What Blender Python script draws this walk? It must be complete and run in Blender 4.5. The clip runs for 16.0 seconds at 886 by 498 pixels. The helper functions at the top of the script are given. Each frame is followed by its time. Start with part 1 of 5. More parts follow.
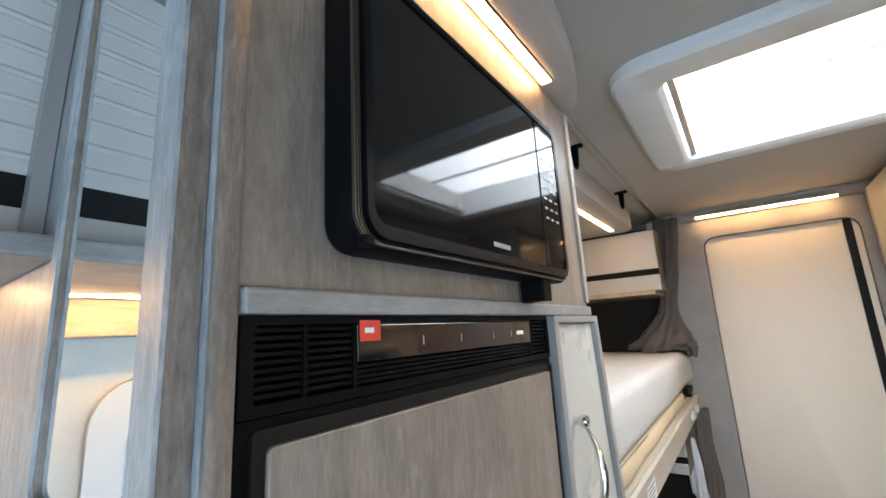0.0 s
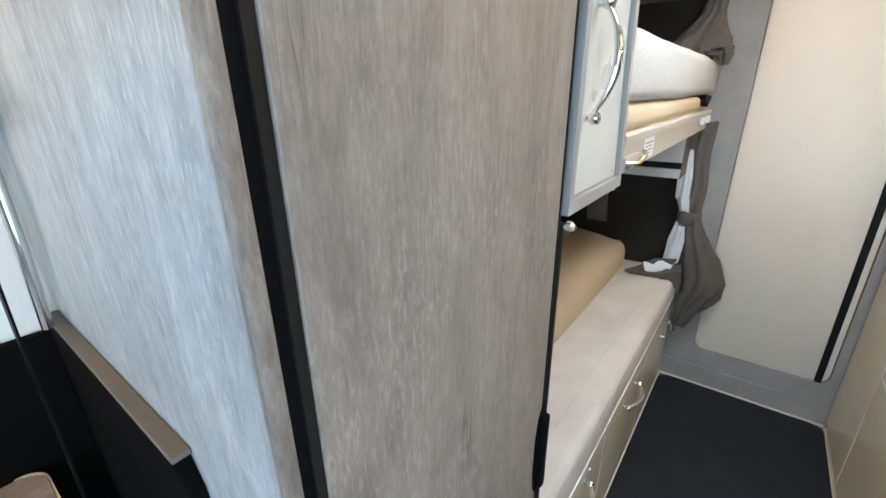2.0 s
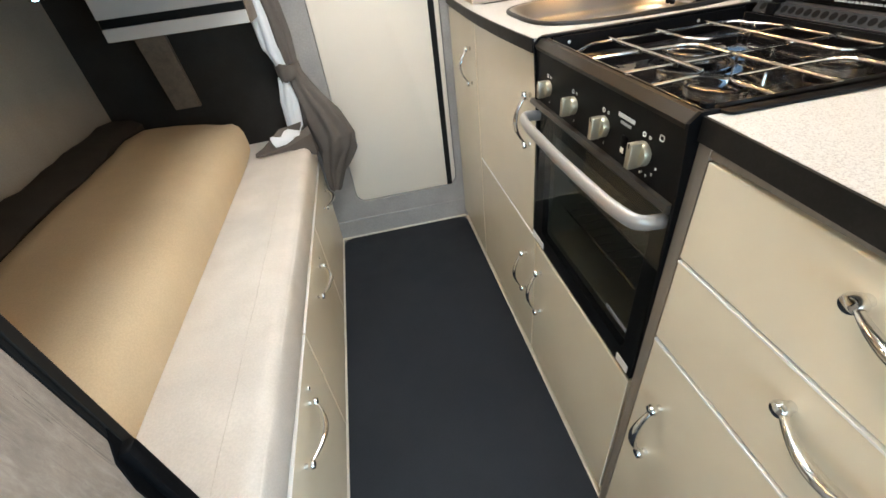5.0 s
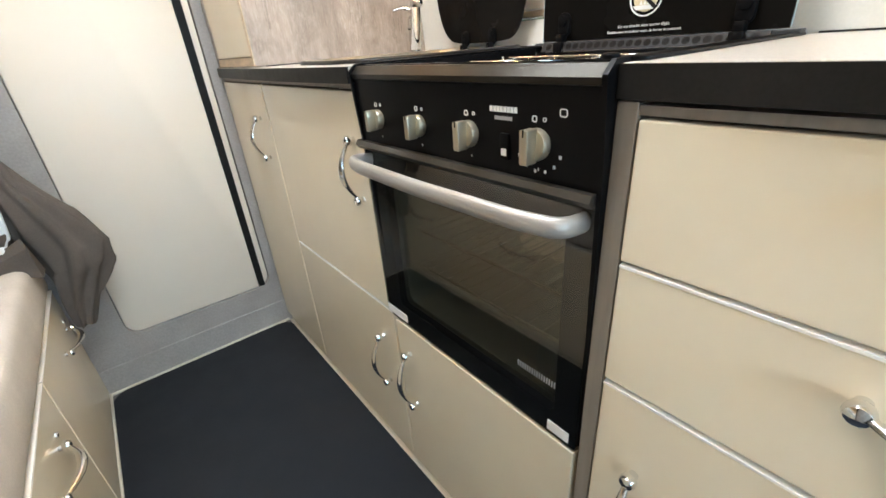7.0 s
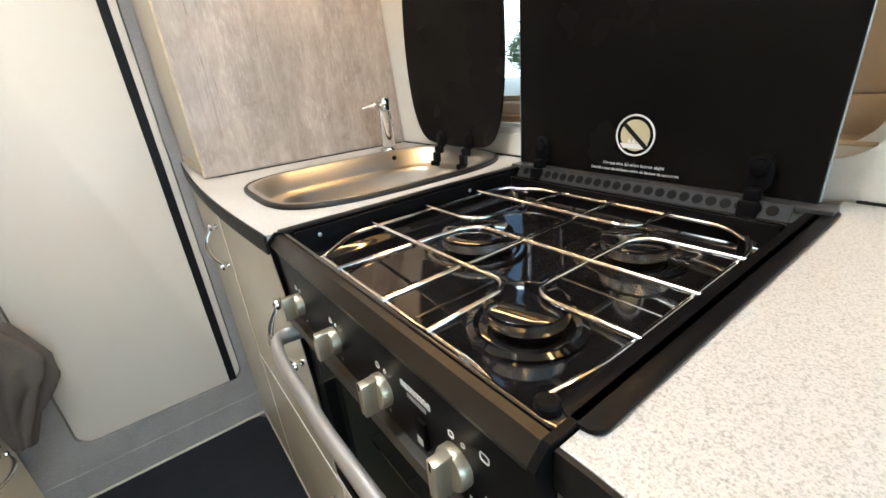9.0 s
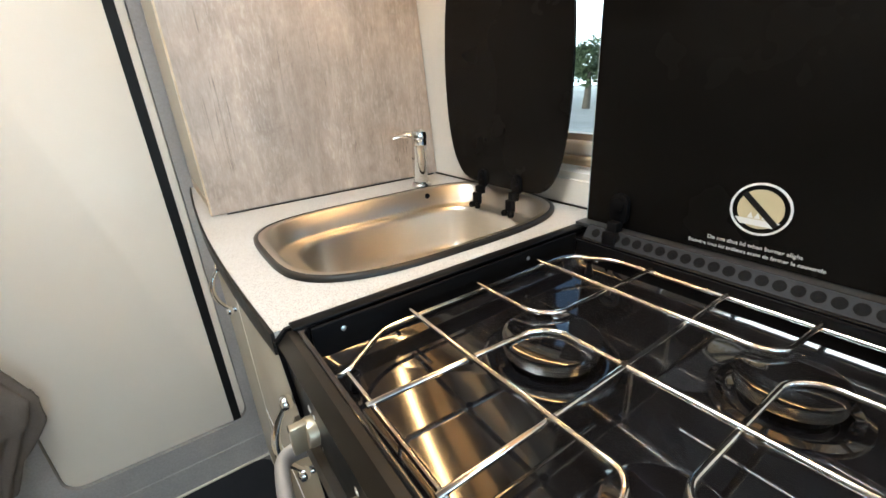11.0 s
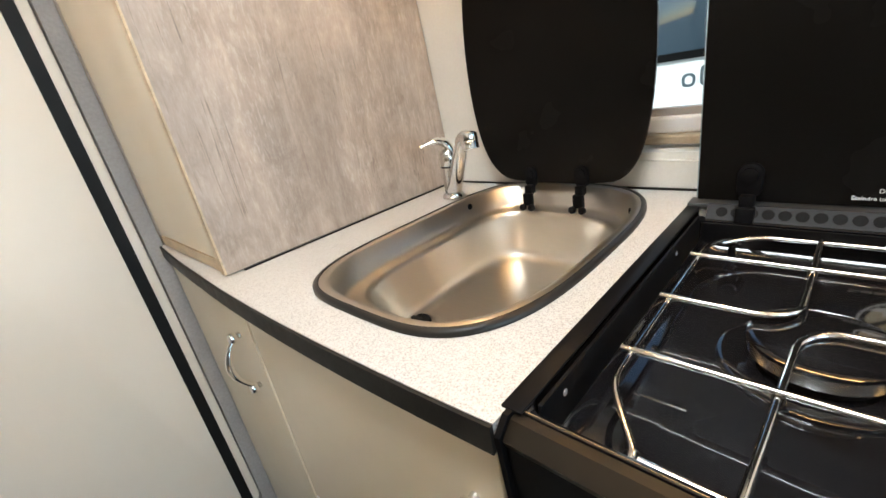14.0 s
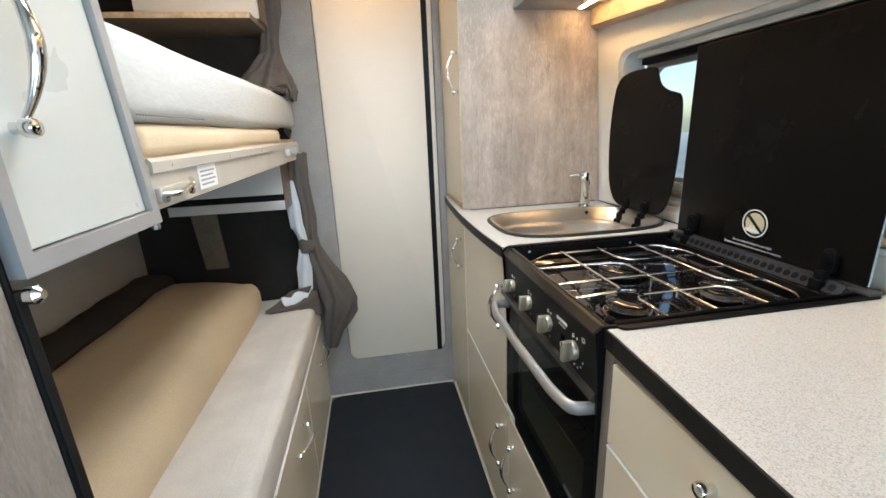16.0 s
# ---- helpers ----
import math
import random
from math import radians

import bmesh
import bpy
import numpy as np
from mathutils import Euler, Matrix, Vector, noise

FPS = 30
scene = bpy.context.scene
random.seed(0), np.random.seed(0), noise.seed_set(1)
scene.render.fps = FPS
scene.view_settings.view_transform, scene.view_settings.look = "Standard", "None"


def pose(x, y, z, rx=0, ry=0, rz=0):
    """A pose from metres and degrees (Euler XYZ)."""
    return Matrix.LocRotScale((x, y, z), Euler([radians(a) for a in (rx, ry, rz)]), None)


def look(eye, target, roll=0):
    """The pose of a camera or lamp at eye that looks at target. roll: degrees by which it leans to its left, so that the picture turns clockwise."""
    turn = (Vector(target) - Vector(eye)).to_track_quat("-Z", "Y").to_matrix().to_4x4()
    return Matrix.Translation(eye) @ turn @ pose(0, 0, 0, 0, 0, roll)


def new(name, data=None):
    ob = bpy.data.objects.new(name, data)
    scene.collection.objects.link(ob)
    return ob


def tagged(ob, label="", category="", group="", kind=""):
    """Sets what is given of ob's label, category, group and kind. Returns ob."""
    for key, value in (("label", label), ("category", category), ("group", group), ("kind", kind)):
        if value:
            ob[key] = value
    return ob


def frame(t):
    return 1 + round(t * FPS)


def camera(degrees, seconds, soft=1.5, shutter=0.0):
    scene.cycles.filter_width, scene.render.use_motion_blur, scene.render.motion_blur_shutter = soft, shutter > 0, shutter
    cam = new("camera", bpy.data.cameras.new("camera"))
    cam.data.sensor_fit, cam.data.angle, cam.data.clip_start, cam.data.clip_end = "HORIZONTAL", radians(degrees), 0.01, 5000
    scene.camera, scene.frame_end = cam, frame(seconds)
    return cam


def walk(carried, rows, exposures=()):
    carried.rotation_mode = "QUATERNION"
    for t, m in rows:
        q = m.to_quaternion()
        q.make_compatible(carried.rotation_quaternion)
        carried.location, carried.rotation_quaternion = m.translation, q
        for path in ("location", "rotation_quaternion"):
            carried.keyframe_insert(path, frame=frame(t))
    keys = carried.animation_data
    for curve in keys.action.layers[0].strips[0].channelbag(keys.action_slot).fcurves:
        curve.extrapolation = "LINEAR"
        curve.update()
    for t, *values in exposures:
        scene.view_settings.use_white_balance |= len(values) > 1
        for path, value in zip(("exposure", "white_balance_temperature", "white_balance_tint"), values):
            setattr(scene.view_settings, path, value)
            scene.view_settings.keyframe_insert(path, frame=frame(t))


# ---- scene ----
cam = camera(93.5, 16.0, soft=1.6)
PATH = [
    (0, (0.198, 0.023, 1.538), (-0.931, 1.626, 1.933), -3.2),
    (0.5, (0.188, 0.024, 1.487), (-0.985, 1.638, 1.626), -2.0),
    (1, (0.185, 0.024, 1.426), (-1.007, 1.626, 1.304), -1.3),
    (1.5, (0.181, 0.033, 1.366), (-1.002, 1.594, 0.96), -0.7),
    (2, (0.183, 0.035, 1.316), (-0.953, 1.523, 0.613), -0.8),
    (2.5, (0.19, 0.044, 1.267), (-0.857, 1.462, 0.321), -1.2),
    (3, (0.206, 0.052, 1.232), (-0.708, 1.434, 0.111), -2.3),
    (3.5, (0.217, 0.086, 1.203), (-0.503, 1.49, -0.026), -3.6),
    (4, (0.229, 0.134, 1.189), (-0.226, 1.616, -0.076), -4.5),
    (4.5, (0.242, 0.204, 1.175), (0.086, 1.757, -0.076), -6.8),
    (5, (0.255, 0.301, 1.163), (0.447, 1.88, -0.049), -7.6),
    (5.2, (0.246, 0.34, 1.161), (0.582, 1.899, -0.047), -7.5),
    (7.3, (0.247, 0.511, 0.99), (1.402, 1.894, 0.123), -5.3),
    (7.5, (0.26, 0.535, 1.024), (1.445, 1.886, 0.146), -5.8),
    (8, (0.314, 0.563, 1.078), (1.512, 1.933, 0.248), -5.6),
    (8.5, (0.392, 0.6, 1.16), (1.559, 1.99, 0.321), -6.2),
    (8.7, (0.431, 0.586, 1.155), (1.553, 2.033, 0.351), -6.1),
    (10.8, (0.545, 0.709, 1.194), (1.525, 2.282, 0.441), -3.1),
    (11, (0.535, 0.749, 1.2), (1.565, 2.292, 0.453), -3.5),
    (11.5, (0.491, 0.896, 1.189), (1.679, 2.338, 0.476), -4.1),
    (12, (0.453, 1.082, 1.189), (1.844, 2.332, 0.481), -5.0),
    (12.5, (0.445, 1.18, 1.178), (1.995, 2.234, 0.48), -6.2),
    (13, (0.441, 1.207, 1.18), (2.041, 2.164, 0.456), -8.7),
    (13.5, (0.409, 1.192, 1.184), (1.975, 2.183, 0.432), -9.6),
    (14, (0.43, 0.995, 1.196), (1.71, 2.345, 0.462), -10.4),
    (14.5, (0.404, 0.819, 1.219), (1.441, 2.369, 0.497), -7.8),
    (15, (0.346, 0.62, 1.231), (1.088, 2.350, 0.560), -5.3),
    (15.5, (0.314, 0.4, 1.249), (0.793, 2.243, 0.637), -3.4),
    (16, (0.285, 0.172, 1.267), (0.584, 2.071, 0.716), -2.5),
]
EXPOSURES = [(0, 0.22, 6800, 14), (1.0, 0.35, 6500, 10), (2.0, 0.65, 6600, 11), (3.0, 1.12, 7300, 13), (3.5, 1.25, 7500, 15), (4.5, 1.2, 7400, 14), (5.2, 1.17, 7000, 11),
             (7.3, 1.3, 6850, 11), (8.5, 1.0, 6800, 10), (11.0, 0.88, 6850, 10), (12.5, 0.68, 6850, 10), (14.5, 0.95, 7000, 12), (15.5, 0.88, 6900, 11), (16, 0.75, 6600, 10)]
HATCH, DOORWAY, WINDSCREEN, LEDS = 9.0, 17.0, 20.0, 31.0
walk(cam, [(t, look(eye, target, roll)) for t, eye, target, roll in PATH], exposures=EXPOSURES)

# ---- daylight ----
world = bpy.data.worlds.new("sky")
scene.world = world
world.use_nodes = True
wn = world.node_tree.nodes
sky = wn.new("ShaderNodeTexSky")
sky.sky_type, sky.sun_disc = "NISHITA", False
sky.sun_elevation, sky.sun_rotation = radians(30), radians(270)
world.node_tree.links.new(sky.outputs[0], wn["Background"].inputs[0])
wn["Background"].inputs[1].default_value = 0.15
sun = new("sun", bpy.data.lights.new("sun", "SUN"))
sun.data.energy, sun.data.angle, sun.data.color = 2.2, radians(0.6), (1.0, 0.96, 0.9)
sun.matrix_world = look((-8, 1.0, 4.6), (0, 0, 0))


def area_lamp(name, eye, target, sx, sy, watts, colour):
    lamp = new(name, bpy.data.lights.new(name, "AREA"))
    lamp.data.shape, lamp.data.size, lamp.data.size_y = "RECTANGLE", sx, sy
    lamp.data.energy, lamp.data.color = watts, colour
    lamp.matrix_world = look(eye, target)
    return lamp


# sky light standing in the roof hatch, in the open sliding door and in the cab windscreen
area_lamp("hatch_daylight", (0.3975, 1.0575, 2.0485), (0.3975, 1.0575, 0), 0.505, 0.455, HATCH, (0.89, 0.95, 1.0))
area_lamp("doorway_daylight", (1.24, -0.62, 0.82), (0, -0.62, 0.74), 1.15, 1.05, DOORWAY, (0.44, 0.71, 1.0))
area_lamp("windscreen_daylight", (0.25, -1.735, 1.27), (0.25, 0.6, 0.85), 1.40, 0.58, WINDSCREEN, (0.50, 0.75, 1.0))


# ---- materials ----
def material(name, rough=0.5, metal=0.0, colour=(0.5, 0.5, 0.5), coat=0.0):
    m = bpy.data.materials.new(name)
    m.use_nodes = True
    p = m.node_tree.nodes["Principled BSDF"]
    p.inputs["Base Color"].default_value = (*colour, 1)
    p.inputs["Roughness"].default_value, p.inputs["Metallic"].default_value = rough, metal
    p.inputs["Coat Weight"].default_value = coat
    p.inputs["Coat Roughness"].default_value = 0.06
    return m


def node(m, kind, **values):
    n = m.node_tree.nodes.new(kind)
    for key, value in values.items():
        n.inputs[key].default_value = value
    return n


def wire(m, a, b):
    m.node_tree.links.new(a, b)


def noise_of(m, scale, detail=4, stretch=(1, 1, 1), rough=0.55, distort=0.0):
    co = m.node_tree.nodes.new("ShaderNodeTexCoord")
    mp = m.node_tree.nodes.new("ShaderNodeMapping")
    mp.inputs["Scale"].default_value = stretch
    wire(m, co.outputs["Object"], mp.inputs["Vector"])
    n = node(m, "ShaderNodeTexNoise", Scale=scale, Detail=detail, Roughness=rough, Distortion=distort)
    wire(m, mp.outputs[0], n.inputs["Vector"])
    return n.outputs["Fac"]


def ramp(m, source, stops):
    r = m.node_tree.nodes.new("ShaderNodeValToRGB")
    while len(r.color_ramp.elements) < len(stops):
        r.color_ramp.elements.new(0.5)
    for e, (at, colour) in zip(r.color_ramp.elements, stops):
        e.position, e.color = at, (*colour, 1)
    wire(m, source, r.inputs[0])
    return r.outputs[0]


def blend(m, a, b, factor, mode="MIX"):
    x = m.node_tree.nodes.new("ShaderNodeMix")
    x.data_type, x.blend_type = "RGBA", mode
    for value, socket in ((factor, x.inputs[0]), (a, x.inputs[6]), (b, x.inputs[7])):
        if hasattr(value, "links"):
            wire(m, value, socket)
        else:
            socket.default_value = value
    return x.outputs[2]


def bump(m, source, strength, distance):
    b = node(m, "ShaderNodeBump", Strength=strength, Distance=distance)
    wire(m, source, b.inputs["Height"])
    wire(m, b.outputs[0], m.node_tree.nodes["Principled BSDF"].inputs["Normal"])


def base(m, socket):
    wire(m, socket, m.node_tree.nodes["Principled BSDF"].inputs["Base Color"])


def varied(name, colour, scale=6, amount=0.12, rough=0.5, metal=0.0, grain=0, relief=0.0, coat=0.0, stretch=(1, 1, 1), spec=None):
    """A painted, moulded or woven surface: its colour drifts at a large and a small scale."""
    m = material(name, rough, metal, colour, coat)
    lo = tuple(c * (1 - amount) for c in colour)
    hi = tuple(min(1, c * (1 + amount)) for c in colour)
    big = ramp(m, noise_of(m, scale, 5, stretch), [(0.3, lo), (0.7, hi)])
    if grain:
        fine = noise_of(m, grain, 3, stretch)
        shade = ramp(m, fine, [(0.35, (1 - amount,) * 3), (0.65, (1, 1, 1))])
        big = blend(m, big, shade, 1.0, "MULTIPLY")
        if relief:
            bump(m, fine, 0.5, relief)
    base(m, big)
    rr = node(m, "ShaderNodeMapRange")
    rr.inputs["To Min"].default_value, rr.inputs["To Max"].default_value = rough * 0.85, min(1, rough * 1.18)
    wire(m, noise_of(m, scale * 3, 3), rr.inputs[0])
    wire(m, rr.outputs[0], m.node_tree.nodes["Principled BSDF"].inputs["Roughness"])
    if spec is not None:
        m.node_tree.nodes["Principled BSDF"].inputs["Specular IOR Level"].default_value = spec
    return m


def wood(name, dark, mid, light, along="z", rough=0.42, fleck=0.5, mottle=0.5, streak=0.78):
    """Driftwood laminate: long grain, pale flecks, fine dark cracks and cloudy patches."""
    m = material(name, rough)
    def long(f):
        return {"z": (1, 1, f), "y": (1, f, 1), "x": (f, 1, 1)}[along]
    grain = noise_of(m, 230, 7, long(0.20), 0.72, 0.6)
    body = ramp(m, grain, [(0.30, dark), (0.5, mid), (0.72, light)])
    clouds = ramp(m, noise_of(m, 9, 8, long(0.45), 0.68, 0.8), [(0.3, tuple(c * 0.74 for c in mid)), (0.7, tuple(min(1, c * 1.25) for c in mid))])
    body = blend(m, body, clouds, mottle)
    streaks = ramp(m, noise_of(m, 40, 6, long(0.14), 0.65, 0.5), [(0.35, (streak,) * 3), (0.65, (1.10,) * 3)])
    body = blend(m, body, streaks, 1.0, "MULTIPLY")
    patches = ramp(m, noise_of(m, 15, 9, long(0.6), 0.72, 1.0), [(0.34, (0.80, 0.79, 0.78)), (0.66, (1.13, 1.12, 1.11))])
    body = blend(m, body, patches, 1.0, "MULTIPLY")
    pale = ramp(m, noise_of(m, 200, 5, long(0.26), 0.65, 0.4), [(0.52, (0, 0, 0)), (0.62, (fleck,) * 3)])
    where = ramp(m, noise_of(m, 9, 4, long(0.35)), [(0.42, (0.15,) * 3), (0.60, (1, 1, 1))])
    pale = blend(m, pale, where, 1.0, "MULTIPLY")
    body = blend(m, body, (*light, 1), pale)
    cracks = ramp(m, noise_of(m, 34, 3, long(0.03), 0.5, 1.4), [(0.492, (0, 0, 0)), (0.5, (0.7,) * 3), (0.508, (0, 0, 0))])
    gate = ramp(m, noise_of(m, 7, 3), [(0.52, (0, 0, 0)), (0.60, (1, 1, 1))])
    cracks = blend(m, cracks, gate, 1.0, "MULTIPLY")
    body = blend(m, body, (*(c * 0.45 for c in dark), 1), cracks)
    base(m, body)
    bump(m, grain, 0.35, 0.0012)
    return m


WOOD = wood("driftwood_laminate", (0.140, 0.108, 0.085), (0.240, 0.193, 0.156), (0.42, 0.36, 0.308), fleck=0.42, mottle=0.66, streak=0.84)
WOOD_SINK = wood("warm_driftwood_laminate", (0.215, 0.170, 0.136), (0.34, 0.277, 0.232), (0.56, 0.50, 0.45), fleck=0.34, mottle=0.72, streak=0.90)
WOOD_EDGE = wood("edge_banding_wood", (0.10, 0.076, 0.058), (0.20, 0.160, 0.130), (0.33, 0.28, 0.24), fleck=0.3, mottle=0.3)
# pale driftwood whose base colours carry the blue cast of the daylight falling on it
WOOD_PALE_DAYLIT = wood("pale_driftwood_blue_daylight", (0.215, 0.228, 0.235), (0.310, 0.330, 0.342), (0.49, 0.515, 0.53), fleck=0.5, mottle=0.4)
WOOD_SHELF = wood("grey_shelf_wood", (0.22, 0.21, 0.20), (0.30, 0.29, 0.28), (0.41, 0.40, 0.39), along="y", fleck=0.2)
WOOD_TAN = wood("tan_wood", (0.36, 0.26, 0.16), (0.50, 0.38, 0.25), (0.60, 0.48, 0.34), along="y", fleck=0.2)
WOOD_DARK = wood("brown_bunk_board", (0.10, 0.075, 0.055), (0.15, 0.115, 0.085), (0.20, 0.16, 0.12), along="y", fleck=0.2)
CREAM = varied("cream_gloss_laminate", (0.78, 0.695, 0.535), 3, 0.04, 0.24, coat=0.35)
WHITE_DOOR = varied("white_gloss_laminate", (0.52, 0.51, 0.46), 3, 0.03, 0.28, coat=0.2)
CARCASS = varied("grey_wood_carcass", (0.25, 0.215, 0.18), 8, 0.15, 0.5, grain=90, stretch=(1, 1, 0.1))
WHITE_EDGE = varied("white_edge_strip", (0.82, 0.81, 0.77), 9, 0.04, 0.4)
WALL_GREY = varied("grey_felt_lining", (0.35, 0.325, 0.305), 7, 0.13, 0.8, grain=160, relief=0.0006)
WALL_WHITE = varied("white_wall_panel", (0.72, 0.70, 0.64), 5, 0.04, 0.5, grain=220, relief=0.0003)
ABS = varied("white_door_panel", (0.73, 0.65, 0.55), 2.2, 0.03, 0.42)
CEILING = varied("beige_ceiling_lining", (0.47, 0.43, 0.385), 3, 0.05, 0.7, grain=180, relief=0.0003)
HATCH_PLASTIC = varied("white_hatch_plastic", (0.72, 0.72, 0.71), 4, 0.03, 0.4)
MAT = varied("charcoal_floor_mat", (0.021, 0.0245, 0.031), 3.2, 0.12, 0.62, grain=420, relief=0.0006, spec=0.12)
VINYL = varied("grey_vinyl_floor", (0.20, 0.19, 0.18), 3, 0.1, 0.5, grain=60)
SEALANT = varied("cream_floor_trim", (0.62, 0.57, 0.47), 9, 0.1, 0.5)
BLACK = varied("black_plastic", (0.0045, 0.0045, 0.005), 12, 0.2, 0.5, grain=240, relief=0.0003, spec=0.06)
BLACK_TRIM = varied("black_rubber_strip", (0.007, 0.007, 0.007), 12, 0.2, 0.55, spec=0.2)
BLACK_EDGE = varied("black_worktop_edge", (0.014, 0.013, 0.012), 20, 0.2, 0.5, grain=300, relief=0.0002, spec=0.2)
ENAMEL = varied("black_enamel", (0.006, 0.006, 0.007), 8, 0.2, 0.07, coat=1.0)
PANEL_BLACK = varied("black_panel_coating", (0.0045, 0.0045, 0.005), 8, 0.2, 0.32, spec=0.08)
LID_GLASS = varied("black_tempered_glass", (0.005, 0.0045, 0.004), 3, 0.25, 0.26, spec=0.09)
MW_GLASS = varied("dark_oven_glass", (0.004, 0.004, 0.005), 8, 0.2, 0.05, spec=0.34)
CHROME = varied("polished_chrome", (0.78, 0.77, 0.75), 14, 0.05, 0.08, metal=1.0)
STEEL = varied("brushed_steel", (0.60, 0.56, 0.50), 6, 0.03, 0.32, metal=1.0, grain=260, stretch=(1, 0.12, 1))
SATIN = varied("satin_aluminium", (0.60, 0.59, 0.57), 9, 0.06, 0.32, metal=1.0)
TRIM_STEEL = varied("dark_satin_trim", (0.10, 0.09, 0.077), 9, 0.08, 0.38, metal=0.8)
BRONZE = varied("bronze_trim", (0.030, 0.025, 0.019), 9, 0.08, 0.36, metal=0.7)
SILVER = varied("silver_painted_aluminium", (0.42, 0.395, 0.37), 7, 0.05, 0.42, metal=0.55)
SINK_RIM = varied("dark_sink_gasket", (0.014, 0.013, 0.012), 9, 0.1, 0.34, metal=0.0, spec=0.3)
KNOB = varied("champagne_satin_metal", (0.50, 0.435, 0.325), 9, 0.05, 0.36, metal=0.8)
RAIL_STEEL = varied("dark_brushed_steel", (0.10, 0.105, 0.11), 9, 0.08, 0.34, metal=0.75)
BURNER_STEEL = varied("polished_burner_steel", (0.74, 0.72, 0.68), 14, 0.05, 0.2, metal=1.0)
GLASS_EDGE = varied("polished_glass_edge", (0.30, 0.38, 0.40), 9, 0.06, 0.15)
RAIL_DARK = varied("dark_blue_grey_steel", (0.018, 0.020, 0.023), 9, 0.08, 0.5, spec=0.15)
SURROUND = varied("beige_moulded_plastic", (0.60, 0.515, 0.40), 5, 0.05, 0.5)
ALU = varied("grey_aluminium_profile", (0.36, 0.34, 0.32), 9, 0.06, 0.42, metal=0.3)
BEZEL = varied("dark_bezel", (0.012, 0.0105, 0.009), 9, 0.1, 0.45, spec=0.15)
RAIL = varied("beige_bunk_rail", (0.46, 0.41, 0.34), 7, 0.07, 0.45)
TAN_CLOTH = varied("tan_upholstery", (0.60, 0.465, 0.305), 4, 0.09, 0.9, grain=300, relief=0.0008)
PALE_CLOTH = varied("pale_linen_upholstery", (0.60, 0.555, 0.50), 7, 0.10, 0.92, grain=260, relief=0.0009)
MATTRESS = varied("white_quilted_ticking", (0.50, 0.485, 0.455), 6, 0.09, 0.92, grain=180, relief=0.0012, stretch=(1, 0.3, 1))
BROWN_CLOTH = varied("brown_curtain_cloth", (0.115, 0.095, 0.082), 7, 0.14, 0.85, grain=320, relief=0.0006)
LINING = varied("silver_curtain_lining", (0.62, 0.64, 0.66), 8, 0.08, 0.45)
BROWN_FELT = varied("dark_brown_felt", (0.035, 0.026, 0.019), 7, 0.2, 0.95, grain=300)
DARK_CLOTH = varied("dark_brown_fabric", (0.0045, 0.004, 0.0035), 7, 0.2, 0.9, grain=300, spec=0.03)
PRINT = varied("white_print", (0.72, 0.72, 0.70), 9, 0.03, 0.5)
PRINT_GREY = varied("grey_print", (0.30, 0.30, 0.30), 9, 0.03, 0.5)
RED = varied("red_sticker", (0.70, 0.05, 0.03), 9, 0.05, 0.45)
PAPER = varied("white_paper_label", (0.78, 0.77, 0.74), 9, 0.03, 0.6)
QUILT = varied("white_ribbed_locker_panel", (0.58, 0.56, 0.53), 4, 0.04, 0.5)


def speckle(name):
    m = material(name, 0.31)
    co = m.node_tree.nodes.new("ShaderNodeTexCoord")
    v = node(m, "ShaderNodeTexVoronoi", Scale=750)
    wire(m, co.outputs["Object"], v.inputs["Vector"])
    n1 = noise_of(m, 560, 3, (1, 1, 1), 0.65)
    body = ramp(m, n1, [(0.36, (0.31, 0.295, 0.27)), (0.45, (0.42, 0.41, 0.385)), (0.55, (0.50, 0.49, 0.465))])
    spots = ramp(m, v.outputs["Color"], [(0.10, (0.60, 0.57, 0.53)), (0.24, (1, 1, 1))])
    base(m, blend(m, body, spots, 0.55, "MULTIPLY"))
    bump(m, n1, 0.2, 0.0004)
    return m


COUNTER = speckle("speckled_stone_laminate")


def glowing(name, colour, strength):
    m = material(name, 0.5, 0, colour)
    p = m.node_tree.nodes["Principled BSDF"]
    p.inputs["Emission Color"].default_value, p.inputs["Emission Strength"].default_value = (*colour, 1), strength
    return m


LED = glowing("warm_led_diffuser", (1.0, 0.63, 0.28), LEDS)
LED_LOCKER = glowing("strong_warm_led_diffuser", (1.0, 0.63, 0.28), LEDS * 2.2)
LED_KITCHEN = glowing("bright_warm_led_diffuser", (1.0, 0.63, 0.28), LEDS * 1.1)


def clear_glass(name, tint, rough=0.0, mix=0.12):
    m = bpy.data.materials.new(name)
    m.use_nodes = True
    t = m.node_tree
    t.nodes.remove(t.nodes["Principled BSDF"])
    a, g, x = t.nodes.new("ShaderNodeBsdfTransparent"), t.nodes.new("ShaderNodeBsdfGlossy"), t.nodes.new("ShaderNodeMixShader")
    a.inputs[0].default_value, g.inputs["Roughness"].default_value = (*tint, 1), rough
    x.inputs[0].default_value = mix
    t.links.new(a.outputs[0], x.inputs[1]), t.links.new(g.outputs[0], x.inputs[2])
    t.links.new(x.outputs[0], t.nodes["Material Output"].inputs[0])
    return m


